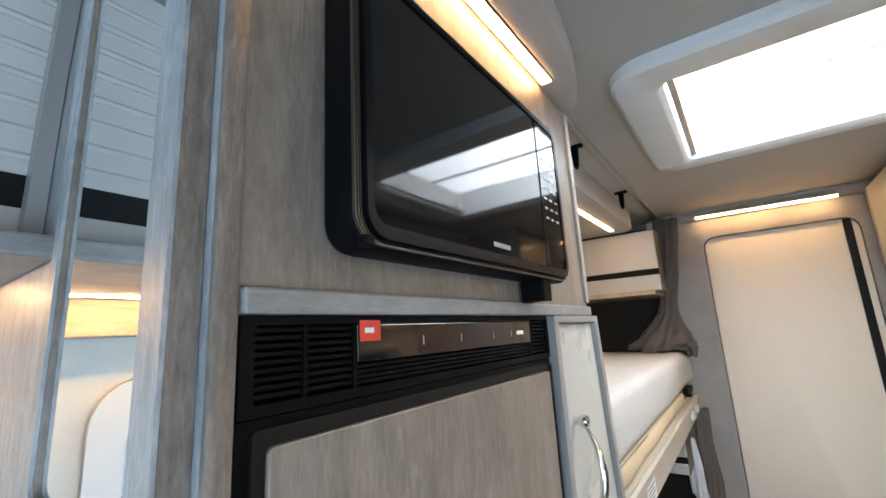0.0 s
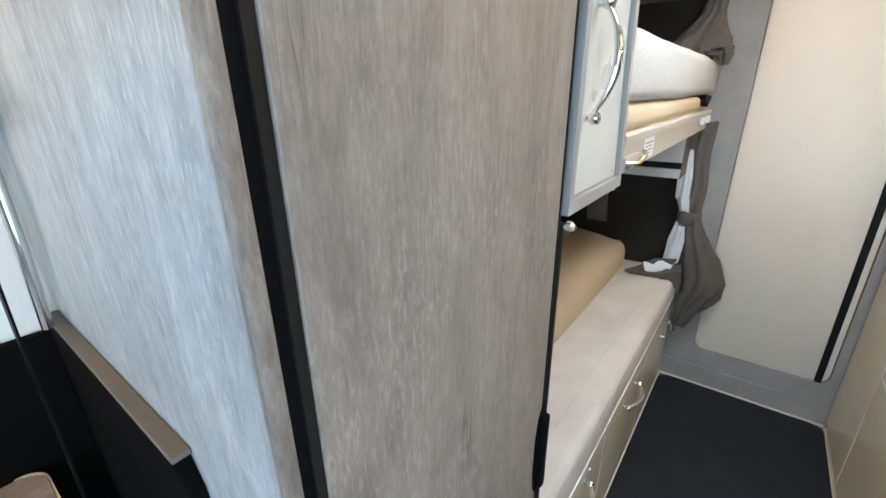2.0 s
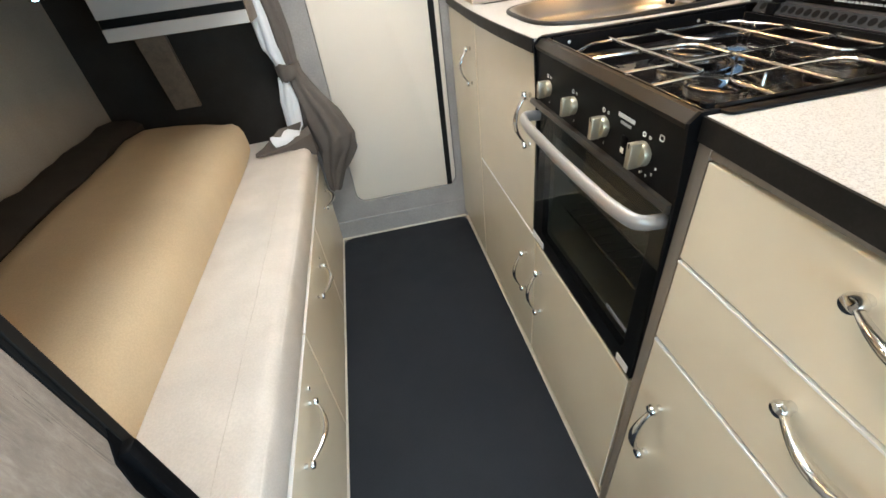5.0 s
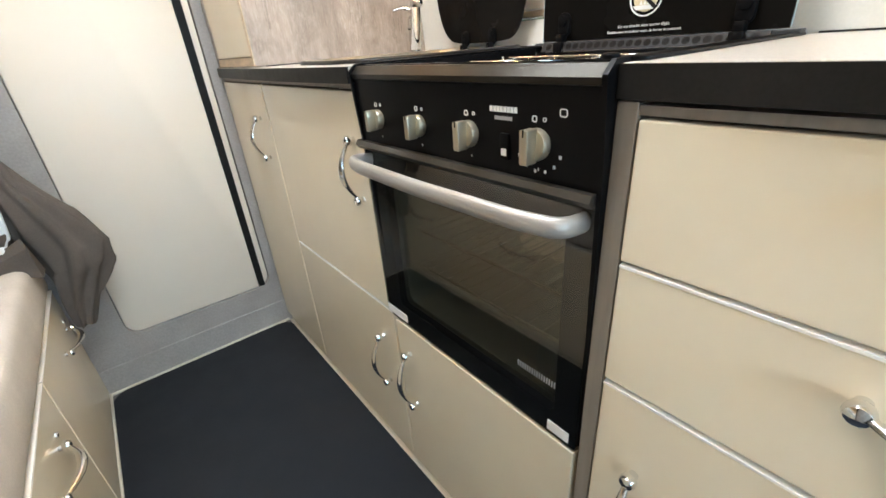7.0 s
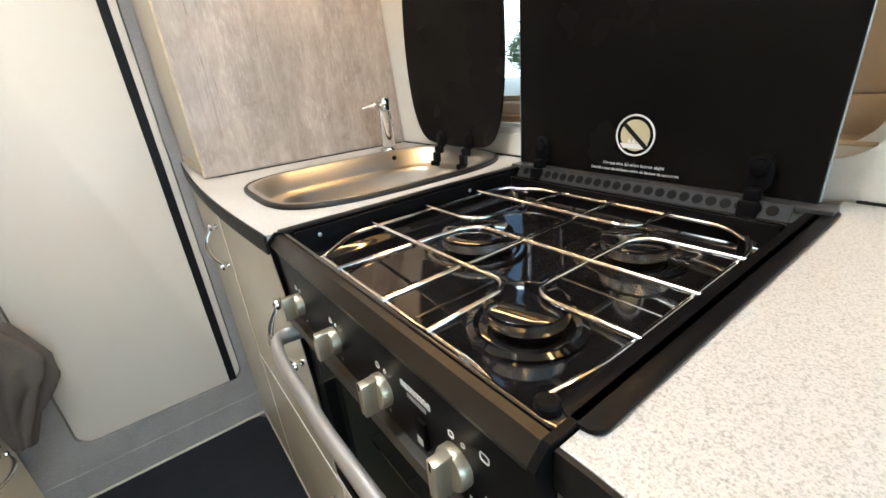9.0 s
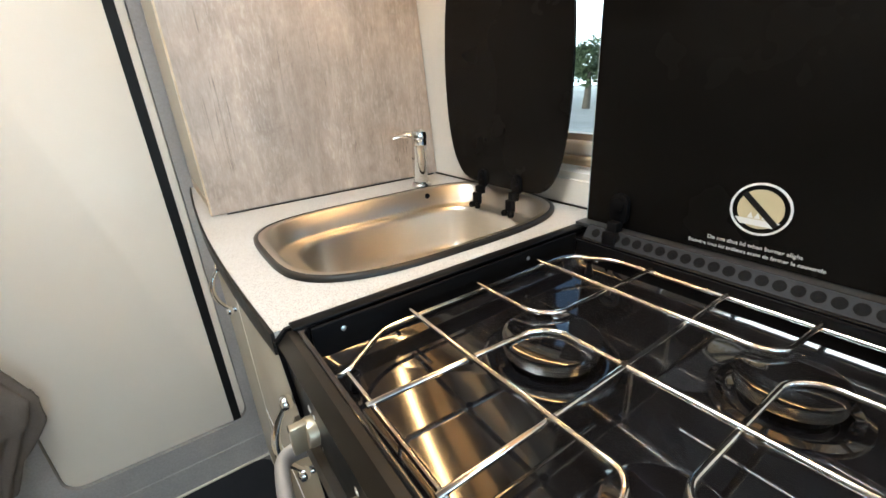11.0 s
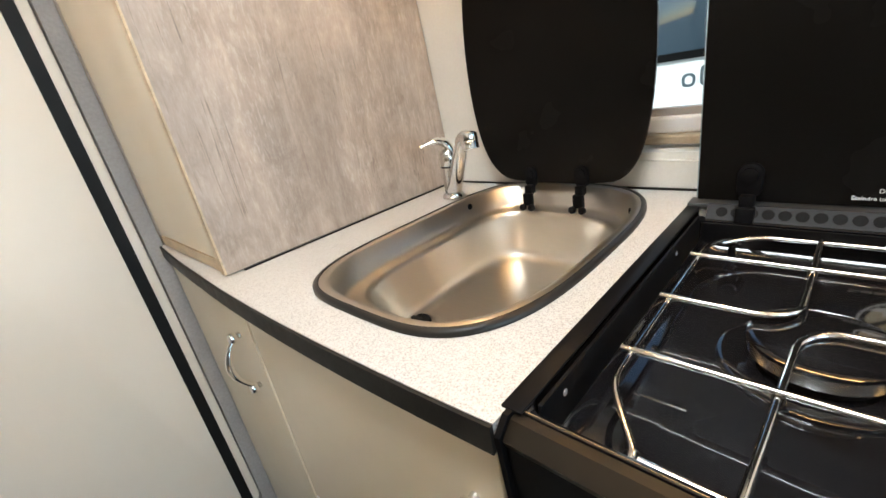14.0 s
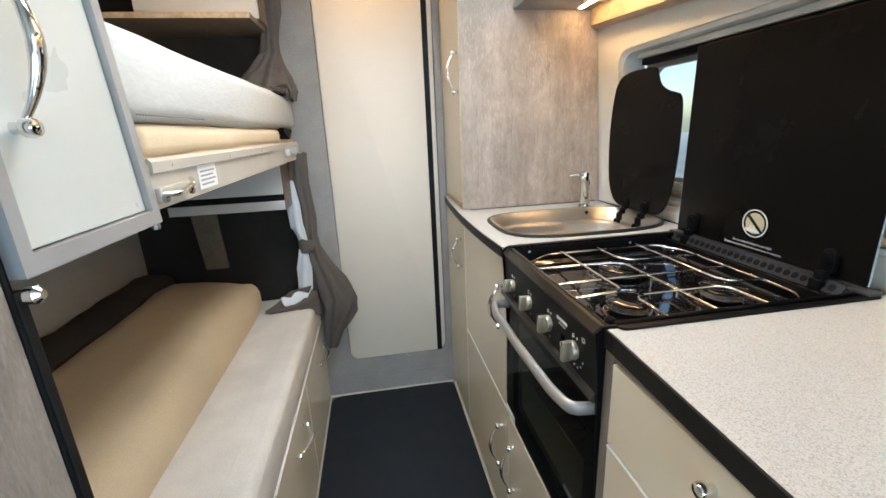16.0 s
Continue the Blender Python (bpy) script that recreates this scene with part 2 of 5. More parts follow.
GLASS = clear_glass("window_acrylic", (0.86, 0.95, 0.97), 0.02, 0.06)
HATCH_ACRYLIC = clear_glass("milky_hatch_acrylic", (0.95, 0.98, 1.0), 0.05, 0.04)
ht = HATCH_ACRYLIC.node_tree
milk, mixed = ht.nodes.new("ShaderNodeBsdfTranslucent"), ht.nodes.new("ShaderNodeMixShader")
milk.inputs[0].default_value, mixed.inputs[0].default_value = (0.80, 0.86, 0.90, 1), 0.35
ht.links.new(ht.nodes["Mix Shader"].outputs[0], mixed.inputs[1]), ht.links.new(milk.outputs[0], mixed.inputs[2])
ht.links.new(mixed.outputs[0], ht.nodes["Material Output"].inputs[0])
OVEN_GLASS = clear_glass("smoked_oven_glass", (0.72, 0.72, 0.66), 0.03, 0.13)
MIRROR = material("mirror_silver", 0.01, 1.0, (0.86, 0.88, 0.88))


# ---- mesh builders ----
ORIGIN = {}


def thing(name, at, label, category, group="", kind=""):
    e = new(name)
    e.location = at
    e.empty_display_size = 0.05
    ORIGIN[e] = Vector(at)
    return tagged(e, label, category, group, kind)


def part(name, bm, mat, parent=None, label="", smooth=0.0):
    """Links a bmesh, given in world metres, as one mesh under a thing or part."""
    me = bpy.data.meshes.new(name)
    shift = ORIGIN.get(parent, Vector())
    bmesh.ops.recalc_face_normals(bm, faces=bm.faces)
    bmesh.ops.translate(bm, verts=bm.verts, vec=-shift)
    bm.to_mesh(me)
    bm.free()
    me.materials.append(mat)
    ob = new(name, me)
    if parent:
        ob.parent = parent
    ORIGIN[ob] = shift
    if smooth:
        me.shade_smooth()
        me.set_sharp_from_angle(angle=radians(smooth))
    if label:
        tagged(ob, label)
    return ob


def setting(name, bm, mat, label, category, smooth=0.0):
    return tagged(part(name, bm, mat, None, "", smooth), label, category, "", "structure")


def box(x0, x1, y0, y1, z0, z1, bevel=0.0, seg=2, bm=None):
    own = bmesh.new()
    bmesh.ops.create_cube(own, size=1, matrix=Matrix.Translation(((x0 + x1) / 2, (y0 + y1) / 2, (z0 + z1) / 2)) @ Matrix.Diagonal((abs(x1 - x0), abs(y1 - y0), abs(z1 - z0), 1)))
    if bevel:
        bmesh.ops.bevel(own, geom=own.edges[:], offset=bevel, segments=seg, profile=0.5, affect="EDGES")
    return join(bm, own)


def join(bm, own):
    if bm is None:
        return own
    me = bpy.data.meshes.new("joining")
    own.to_mesh(me)
    own.free()
    bm.from_mesh(me)
    bpy.data.meshes.remove(me)
    return bm


def place(axis, u, v, w):
    """A point from (u, v) in the plane across an axis, and w along it: x: (y, z), y: (x, z), z: (x, y)."""
    return {"x": (w, u, v), "y": (u, w, v), "z": (u, v, w)}[axis]


def rounded(u0, u1, v0, v1, r, n=6):
    out = []
    for cu, cv, a in ((u1 - r, v1 - r, 0), (u0 + r, v1 - r, 90), (u0 + r, v0 + r, 180), (u1 - r, v0 + r, 270)):
        for i in range(n + 1):
            t = radians(a + 90 * i / n)
            out.append((cu + r * math.cos(t), cv + r * math.sin(t)))
    return out


def prism(outline, axis, a, b, bevel=0.0, bm=None):
    own = bmesh.new()
    lo = [own.verts.new(place(axis, u, v, a)) for u, v in outline]
    hi = [own.verts.new(place(axis, u, v, b)) for u, v in outline]
    n = len(outline)
    faces = [own.faces.new(lo), own.faces.new(hi)]
    for i in range(n):
        own.faces.new((lo[i], lo[(i + 1) % n], hi[(i + 1) % n], hi[i]))
    if bevel:
        rim = {e for f in faces for e in f.edges}
        bmesh.ops.recalc_face_normals(own, faces=own.faces)
        bmesh.ops.bevel(own, geom=list(rim), offset=bevel, segments=2, profile=0.5, affect="EDGES")
    return join(bm, own)


def ring(inner, outer, axis, a, b, bm=None):
    """A plate with a hole: two outlines with as many points each."""
    own = bmesh.new()
    loops = [[own.verts.new(place(axis, u, v, w)) for u, v in line] for line, w in ((inner, a), (outer, a), (outer, b), (inner, b))]
    n = len(inner)
    for k in range(4):
        p, q = loops[k], loops[(k + 1) % 4]
        for i in range(n):
            own.faces.new((p[i], p[(i + 1) % n], q[(i + 1) % n], q[i]))
    return join(bm, own)


def loft(loops, closed_ends=True, bm=None):
    """Skin over loops of points, one above another."""
    own = bmesh.new()
    vs = [[own.verts.new(p) for p in line] for line in loops]
    n = len(loops[0])
    for p, q in zip(vs, vs[1:]):
        for i in range(n):
            own.faces.new((p[i], p[(i + 1) % n], q[(i + 1) % n], q[i]))
    if closed_ends is True:
        own.faces.new(vs[0])
    if closed_ends:
        own.faces.new(vs[-1])
    return join(bm, own)


def tube(points, radius, n=8, bm=None, flat=1.0):
    """A rod along points; radius may be one number or one a point; flat squeezes it in its second direction."""
    pts = [Vector(p) for p in points]
    rad = radius if isinstance(radius, (list, tuple)) else [radius] * len(pts)
    loops, side = [], None
    for i, p in enumerate(pts):
        d = (pts[min(i + 1, len(pts) - 1)] - pts[max(i - 1, 0)]).normalized()
        if side is None:
            side = d.orthogonal().normalized() if abs(d.z) > 0.9 else d.cross(Vector((0, 0, 1))).normalized()
        side = (side - d * side.dot(d)).normalized()
        up = d.cross(side)
        loops.append([p + rad[i] * (math.cos(a) * side + flat * math.sin(a) * up) for a in (2 * math.pi * k / n for k in range(n))])
    return loft(loops, True, bm)


def bent(points, r, n=5):
    """A polyline with its corners rounded."""
    pts = [Vector(p) for p in points]
    out = [pts[0]]
    for a, b, c in zip(pts, pts[1:], pts[2:]):
        k = min(r, (a - b).length / 2.1, (c - b).length / 2.1)
        p, q = b + (a - b).normalized() * k, b + (c - b).normalized() * k
        for i in range(n + 1):
            t = i / n
            out.append((1 - t) ** 2 * p + 2 * t * (1 - t) * b + t * t * q)
    return out + [pts[-1]]


def disc(centre, axis, profile, n=24, bm=None):
    """A turned shape: profile of (radius, height along the axis)."""
    c, d = Vector(centre), Vector(axis).normalized()
    s = d.orthogonal().normalized()
    u = d.cross(s)
    loops = [[c + d * h + r * (math.cos(a) * s + math.sin(a) * u) for a in (2 * math.pi * k / n for k in range(n))] for r, h in profile]
    return loft(loops, True, bm)


def ripple(bm, amount, scale, axis=None):
    for v in bm.verts:
        d = noise.noise(v.co * scale) * amount
        n = Vector(axis) if axis else Vector((noise.noise(v.co * scale + Vector((9, 0, 0))), noise.noise(v.co * scale + Vector((0, 9, 0))), noise.noise(v.co * scale + Vector((0, 0, 9)))))
        v.co += n * d if axis else n * amount
    return bm


def cushion(x0, x1, y0, y1, z0, z1, r, cuts=10, wobble=0.003, scale=6):
    bm = box(x0, x1, y0, y1, z0, z1)
    bmesh.ops.subdivide_edges(bm, edges=[e for e in bm.edges if abs(e.verts[0].co.y - e.verts[1].co.y) > 0.01], cuts=cuts)
    bmesh.ops.subdivide_edges(bm, edges=[e for e in bm.edges if abs(e.verts[0].co.x - e.verts[1].co.x) > 0.01], cuts=4)
    sharp = [e for e in bm.edges if len(e.link_faces) == 2 and e.calc_face_angle(0) > 0.5]
    bmesh.ops.bevel(bm, geom=sharp, offset=r, segments=4, profile=0.5, affect="EDGES")
    return ripple(bm, wobble, scale)


def lettering(name, text, size, m, mat, parent, align="CENTER"):
    """Raised lettering as a mesh: the pose m has x along the line and z out of the surface."""
    c = bpy.data.curves.new(name, "FONT")
    c.body, c.size, c.extrude, c.align_x, c.align_y = text, size, 0.0002, align, "CENTER"
    c.resolution_u = 2
    tmp = new(name, c)
    me = bpy.data.meshes.new_from_object(tmp.evaluated_get(bpy.context.evaluated_depsgraph_get()))
    bpy.data.objects.remove(tmp)
    bpy.data.curves.remove(c)
    me.transform(m)
    me.transform(Matrix.Translation(-ORIGIN.get(parent, Vector())))
    me.materials.clear()
    me.materials.append(mat)
    ob = new(name, me)
    ob.parent = parent
    ORIGIN[ob] = ORIGIN.get(parent, Vector())
    return ob


def facing(at, x_dir, z_dir):
    """A pose from its place, its x and its z directions."""
    x, z = Vector(x_dir).normalized(), Vector(z_dir).normalized()
    y = z.cross(x)
    return Matrix.Translation(at) @ Matrix((x, y, z)).transposed().to_4x4()


def bow_handle(parent, top, foot, out, size=1.0):
    """A chrome bow handle between two fixing knobs."""
    a, b, o = Vector(top), Vector(foot), Vector(out)
    d = b - a
    pts, rad = [], []
    for i in range(15):
        t = i / 14
        lift = 0.010 + 0.026 * math.sin(math.pi * min(1, t * 1.04)) ** 0.8
        pts.append(a + d * t + o * lift * size)
        rad.append((0.0042 + 0.0045 * math.sin(math.pi * t) ** 2) * size)
    h = part("handle", tube(pts, rad, 10, None, 0.7), CHROME, parent, "polished chrome bow handle", 50)
    for p in (a, b):
        part("knob", disc(p, o, [(0.006 * size, 0), (0.0055 * size, 0.006), (0.009 * size, 0.009), (0.010 * size, 0.014), (0.008 * size, 0.019), (0.002, 0.021)], 14), CHROME, h, "", 40)
    return h


# ---- shell of the van ----
FRONT, END, LEFT, ROOF = -1.7, 2.07, -0.72, 1.98


def right_x(z):
    return 1.145 - 0.065 * (z - 0.975)


setting("floor", box(LEFT, 1.2, FRONT, 2.14, -0.03, 0.0), VINYL, "grey vinyl floor of the van", "floor")
setting("ground", box(-60, 60, -60, 60, -0.62, -0.60), varied("pale_tarmac", (0.34, 0.335, 0.33), 0.6, 0.2, 0.9, grain=30), "pale tarmac forecourt outside", "ground")

mat_piece = thing("floor_mat", (0.3, 1.0, 0), "charcoal textured floor mat lying in the aisle", "mat")
part("carpet", prism(rounded(-0.012, 0.608, -0.9, 2.0445, 0.05), "z", 0.001, 0.006, 0.002), MAT, mat_piece, "", 40)
trim = thing("floor_trim", (0, 1, 0), "cream sealing strip along the mat", "trim", kind="structure")
part("strip", box(-0.026, -0.012, 0.30, 2.06, 0.0, 0.010, 0.003), SEALANT, trim)
part("strip", box(0.606, 0.618, 0.2, 2.06, 0.0, 0.010, 0.003), SEALANT, trim)
part("strip", box(-0.02, 0.612, 2.0465, 2.0565, 0.0, 0.009, 0.003), SEALANT, trim)

# end wall with the washroom door
end_wall = box(LEFT, 1.25, 2.085, 2.14, 0, 2.0)
setting("wall_end", end_wall, WALL_GREY, "grey lined wall behind the washroom door", "wall")
frame_ob = thing("door_frame", (0.3, END, 0), "grey moulded washroom door surround with rounded opening", "door frame", kind="structure")
part("surround", ring(rounded(0.098, 0.578, 0.185, 1.868, 0.045), rounded(-0.045, 0.625, 0.0, 1.945, 0.0015), "y", 2.0575, 2.09), WALL_GREY, frame_ob, "", 30)
part("sill", box(-0.02, 0.612, 2.053, 2.0580, 0.0, 0.100, 0.003), WALL_GREY, frame_ob)
door = thing("washroom_door", (0.34, 2.07, 0.19), "closed white washroom door with a vertical black strip", "door")
part("panel", prism(rounded(0.1005, 0.5755, 0.1875, 1.8655, 0.043), "y", 2.0665, 2.0835, 0.004), ABS, door, "", 30)
part("strip", box(0.533, 0.5565, 2.0625, 2.0672, 0.189, 1.864, 0.001), BLACK_TRIM, door, "black rubber strip")
# cornice over the door, with its lamp
cornice = thing("cornice", (0.3, 2.05, 1.95), "grey cornice between door and ceiling", "trim", kind="structure")
part("board", prism([(2.085, 1.945), (2.045, 1.945), (2.018, 1.972), (2.018, 1.98), (2.085, 1.98)], "x", -0.05, 0.64), WALL_GREY, cornice)


def led_strip(a, b, width, up, label, group="led strips", glow=None):
    """A strip lamp from a to b: aluminium channel and glowing diffuser, lit towards -up."""
    a, b, u = Vector(a), Vector(b), Vector(up).normalized()
    lamp = thing("led_strip", (a + b) / 2, label, "lamp", group)
    d = (b - a).normalized()
    s = d.cross(u)

    def bar(w, h0, h1, shrink):
        p, q = a + d * shrink, b - d * shrink
        return loft([[p + s * w + u * h0, p - s * w + u * h0, p - s * w + u * h1, p + s * w + u * h1], [q + s * w + u * h0, q - s * w + u * h0, q - s * w + u * h1, q + s * w + u * h1]])
    part("channel", bar(width * 0.75, 0.0, 0.006, 0), SATIN, lamp)
    part("diffuser", bar(width * 0.5, -0.003, -0.0002, 0.004), glow or LED, lamp, "warm glowing diffuser")
    return lamp


led_strip((0.085, 2.026, 1.952), (0.535, 2.026, 1.946), 0.014, (0, 0.12, 1), "warm white strip lamp over the washroom door", glow=LED_KITCHEN)

# left side wall, with a small window by the seat
LWIN = rounded(-0.52, -0.06, 0.98, 1.475, 0.07)
setting("wall_left", ring(LWIN, rounded(FRONT, 2.14, 0.0, 2.0, 0.001), "x", LEFT - 0.06, LEFT), WALL_WHITE, "cream van side wall with a window", "wall")
window_l = thing("window_1", (LEFT, -0.29, 1.0), "side window with pale rounded frame", "window", kind="structure")
part("frame", ring(rounded(-0.48, -0.10, 1.03, 1.43, 0.05), rounded(-0.535, -0.045, 0.965, 1.49, 0.08), "x", LEFT - 0.03, LEFT + 0.012), HATCH_PLASTIC, window_l, "", 30)
pane = part("pane", prism(rounded(-0.50, -0.08, 1.01, 1.45, 0.05), "x", LEFT - 0.05, LEFT - 0.045), GLASS, window_l)
pane.visible_shadow = False

# right wall: sliding doorway ahead of the kitchen, window behind it
RWIN = rounded(0.655, 1.548, 1.022, 1.488, 0.055)
w = ring(RWIN, rounded(0.20, 2.14, 0.0, 2.0, 0.001), "x", 1.145, 1.165)
box(1.145, 1.2, FRONT, -1.28, 0, 2.0, bm=w)
box(1.145, 1.2, -1.28, 0.20, 1.86, 2.0, bm=w)
for v in w.verts:
    v.co.x += right_x(v.co.z) - 1.145
setting("wall_right", w, WALL_WHITE, "cream van side wall with kitchen window and doorway", "wall")
window_r = thing("window_2", (1.15, 1.1, 1.03), "kitchen window with dark frame and moulded recess", "window", kind="structure")
bm = ring(rounded(0.667, 1.536, 1.034, 1.476, 0.05), rounded(0.655, 1.548, 1.022, 1.488, 0.055), "x", 1.155, 1.235)
for v in bm.verts:
    v.co.x += right_x(v.co.z) - 1.145
part("reveal", bm, WALL_WHITE, window_r, "", 40)
part("sill", box(1.175, 1.225, 0.768, 1.525, 1.040, 1.056, 0.004), WOOD_TAN, window_r, "tan sill")
part("sill", box(1.190, 1.235, 0.768, 1.535, 1.056, 1.082, 0.004), HATCH_PLASTIC, window_r)
part("frame", ring(rounded(0.72, 1.485, 1.094, 1.425, 0.035), rounded(0.672, 1.531, 1.074, 1.462, 0.045), "x", 1.205, 1.222), ALU, window_r, "grey aluminium frame", 40)
part("surround", box(1.1905, 1.1985, 0.6690, 0.7660, 1.092, 1.4580, 0.003), SURROUND, window_r, "beige moulded window surround", 40)
part("surround", box(1.1880, 1.1985, 0.6690, 0.7660, 1.0440, 1.0905, 0.003), SURROUND, window_r, "beige moulded window surround", 40)
part("shelf", box(1.150, 1.1985, 0.6690, 0.7660, 1.0365, 1.0435, 0.002), WOOD_TAN, window_r, "ochre shelf in the recess")
part("blind_cassette", box(1.160, 1.2225, 0.69, 1.515, 1.4585, 1.4750, 0.003), WALL_WHITE, window_r, "beige blind cassette")
part("blind_bar", box(1.168, 1.196, 0.70, 1.50, 1.438, 1.458, 0.004), BLACK, window_r, "dark blind bar")
pane = part("pane", prism(rounded(0.70, 1.50, 1.08, 1.45, 0.04), "x", 1.224, 1.229), GLASS, window_r)
pane.visible_shadow = False
setting("wall_front", ring(rounded(-0.50, 1.00, 0.96, 1.58, 0.08), rounded(LEFT, 1.2, 0.0, 2.0, 0.001), "y", FRONT - 0.04, FRONT), WALL_GREY, "plain grey cab wall round the windscreen", "wall")
window_f = thing("window_3", (0.25, FRONT, 0.96), "plain windscreen closing the cab", "window", kind="structure")
part("frame", ring(rounded(-0.48, 0.98, 0.98, 1.56, 0.07), rounded(-0.50, 1.00, 0.96, 1.58, 0.08), "y", FRONT - 0.038, FRONT + 0.004), BLACK_TRIM, window_f, "", 40)
pane = part("pane", prism(rounded(-0.49, 0.99, 0.97, 1.57, 0.07), "y", FRONT - 0.012, FRONT - 0.007), GLASS, window_f)
pane.visible_shadow = False

# ceiling with roof hatch
HATCH_HOLE = rounded(0.135, 0.66, 0.82, 1.295, 0.02)
setting("ceiling", ring(HATCH_HOLE, rounded(LEFT, 1.2, FRONT, 2.14, 0.001), "z", ROOF, ROOF + 0.05), CEILING, "beige lined van ceiling", "ceiling")
hatch = thing("roof_hatch", (0.4, 1.06, ROOF), "white plastic roof hatch with bright clear pane", "roof hatch")
inner, outer = rounded(0.140, 0.655, 0.825, 1.29, 0.02), rounded(0.055, 0.74, 0.742, 1.345, 0.07)
bm = loft([[(u, v, z) for u, v in line] for line, z in ((outer, ROOF), (outer, ROOF - 0.018), (rounded(0.063, 0.732, 0.75, 1.337, 0.066), ROOF - 0.026), (rounded(0.128, 0.667, 0.812, 1.302, 0.03), ROOF - 0.026), (inner, ROOF - 0.018), (inner, ROOF + 0.07))], False)
part("frame", bm, HATCH_PLASTIC, hatch, "", 40)
part("blind_rail", box(0.146, 0.160, 0.83, 1.285, ROOF - 0.012, ROOF + 0.004, 0.003), SATIN, hatch)
part("blind_rail", box(0.635, 0.649, 0.83, 1.285, ROOF - 0.012, ROOF + 0.004, 0.003), SATIN, hatch)
part("cross_bar", box(0.162, 0.633, 1.088, 1.098, ROOF + 0.048, ROOF + 0.056, 0.002), HATCH_PLASTIC, hatch)
part("pane", prism(rounded(0.142, 0.653, 0.827, 1.288, 0.02), "z", ROOF + 0.060, ROOF + 0.064), HATCH_ACRYLIC, hatch).visible_shadow = False

# ---- tall fridge cabinet ----
F, P = -0.014, 0.1245
tower = thing("fridge_cabinet", (-0.3, 0.4, 0), "tall grey-brown driftwood cabinet round fridge and microwave", "cabinet")
part("side_panel", box(-0.70, F - 0.004, P, P + 0.012, 0.0, ROOF - 0.001, 0.001), WOOD_PALE_DAYLIT, tower, "pale driftwood side panel tinted with blue daylight")
part("edge_post", box(F - 0.004, F + 0.003, P - 0.001, P + 0.013, 0.0, ROOF - 0.001, 0.003), WOOD_EDGE, tower, "wood edge post", 40)
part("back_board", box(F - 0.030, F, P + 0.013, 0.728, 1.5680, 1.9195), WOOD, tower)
part("shelf", box(-0.5, F + 0.006, P + 0.013, 0.730, 1.5530, 1.5675, 0.002), WOOD_SHELF, tower, "grey shelf edge")
part("side_panel", box(-0.70, F - 0.002, 0.716, 0.728, 1.56, ROOF - 0.001), WOOD_SHELF, tower)
part("end_trim", box(F - 0.001, F + 0.005, 0.714, 0.729, 1.5740, 1.915, 0.001), ALU, tower)

fridge = thing("fridge", (-0.3, 0.34, 0.03), "tall fridge with driftwood door in a black frame", "fridge")
part("frame", ring(rounded(0.148, 0.532, 0.035, 1.490, 0.006), rounded(0.1385, 0.547, 0.02, 1.4995, 0.001), "x", F - 0.05, F - 0.001), BLACK, fridge, "black frame")
part("bezel", ring(rounded(0.154, 0.5335, 0.040, 1.486, 0.003), rounded(0.1465, 0.5345, 0.034, 1.4945, 0.003), "x", F - 0.02, F + 0.002), BEZEL, fridge, "dark brown bezel")
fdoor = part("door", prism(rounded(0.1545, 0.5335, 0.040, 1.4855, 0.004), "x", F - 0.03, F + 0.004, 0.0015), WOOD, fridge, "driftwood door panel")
part("edge_trim", box(F - 0.03, F + 0.005, 0.5340, 0.5375, 0.034, 1.4925), BLACK_TRIM, fdoor)
part("edge_strip", box(F - 0.03, F + 0.007, 0.538, 0.5475, 0.034, 1.155, 0.001), BEZEL, fridge, "dark edge strip")
part("grip", prism([(0.538, 0.872), (0.522, 0.845), (0.516, 0.81), (0.516, 0.735), (0.522, 0.70), (0.538, 0.672)], "x", F + 0.003, F + 0.006), BLACK, fdoor, "black grip plate")
part("grip", box(F + 0.004, F + 0.016, 0.526, 0.541, 0.705, 0.850, 0.003), BLACK, fdoor, "black grip bar", 40)
part("door_pin", disc((F + 0.004, 0.545, 1.150), (1, 0, 0), [(0.004, 0), (0.004, 0.006), (0.008, 0.007), (0.008, 0.014), (0.004, 0.018)], 12), CHROME, fridge, "chrome stay pin", 40)

vent = thing("fridge_vent", (F, 0.34, 1.5), "black slatted fridge vent with glossy control strip", "vent")
part("backing", box(F - 0.04, F - 0.018, 0.139, 0.5465, 1.502, 1.551), BLACK, vent)
part("frame", ring(rounded(0.147, 0.541, 1.5065, 1.5475, 0.002), rounded(0.1388, 0.5468, 1.5005, 1.5522, 0.002), "x", F - 0.02, F + 0.001), BLACK, vent)
slats = [(0.1475, 0.178, 9, 1.508, 1.547), (0.181, 0.2165, 9, 1.508, 1.547), (0.2195, 0.494, 4, 1.5075, 1.521), (0.497, 0.5405, 9, 1.508, 1.547)]
for y0, y1, count, z0, z1 in slats:
    for i in range(count):
        z = z0 + (z1 - z0) * (i + 0.5) / count
        part("slat", box(F - 0.014, F - 0.002, y0, y1, z - 0.0011, z + 0.0011), BLACK, vent)
for y in (0.1795, 0.218, 0.4955):
    part("rib", box(F - 0.016, F - 0.0005, y - 0.0013, y + 0.0013, 1.507, 1.5475), BLACK, vent)
panel = part("control_panel", box(F - 0.012, F, 0.2195, 0.494, 1.522, 1.547, 0.001), ENAMEL, vent, "glossy black control strip")
for y in (0.29, 0.345, 0.405, 0.445):
    part("mark", box(F, F + 0.0004, y - 0.0006, y + 0.0006, 1.530, 1.537), PRINT_GREY, panel)
part("mark", box(F, F + 0.0004, 0.458, 0.475, 1.532, 1.536), PRINT, panel)
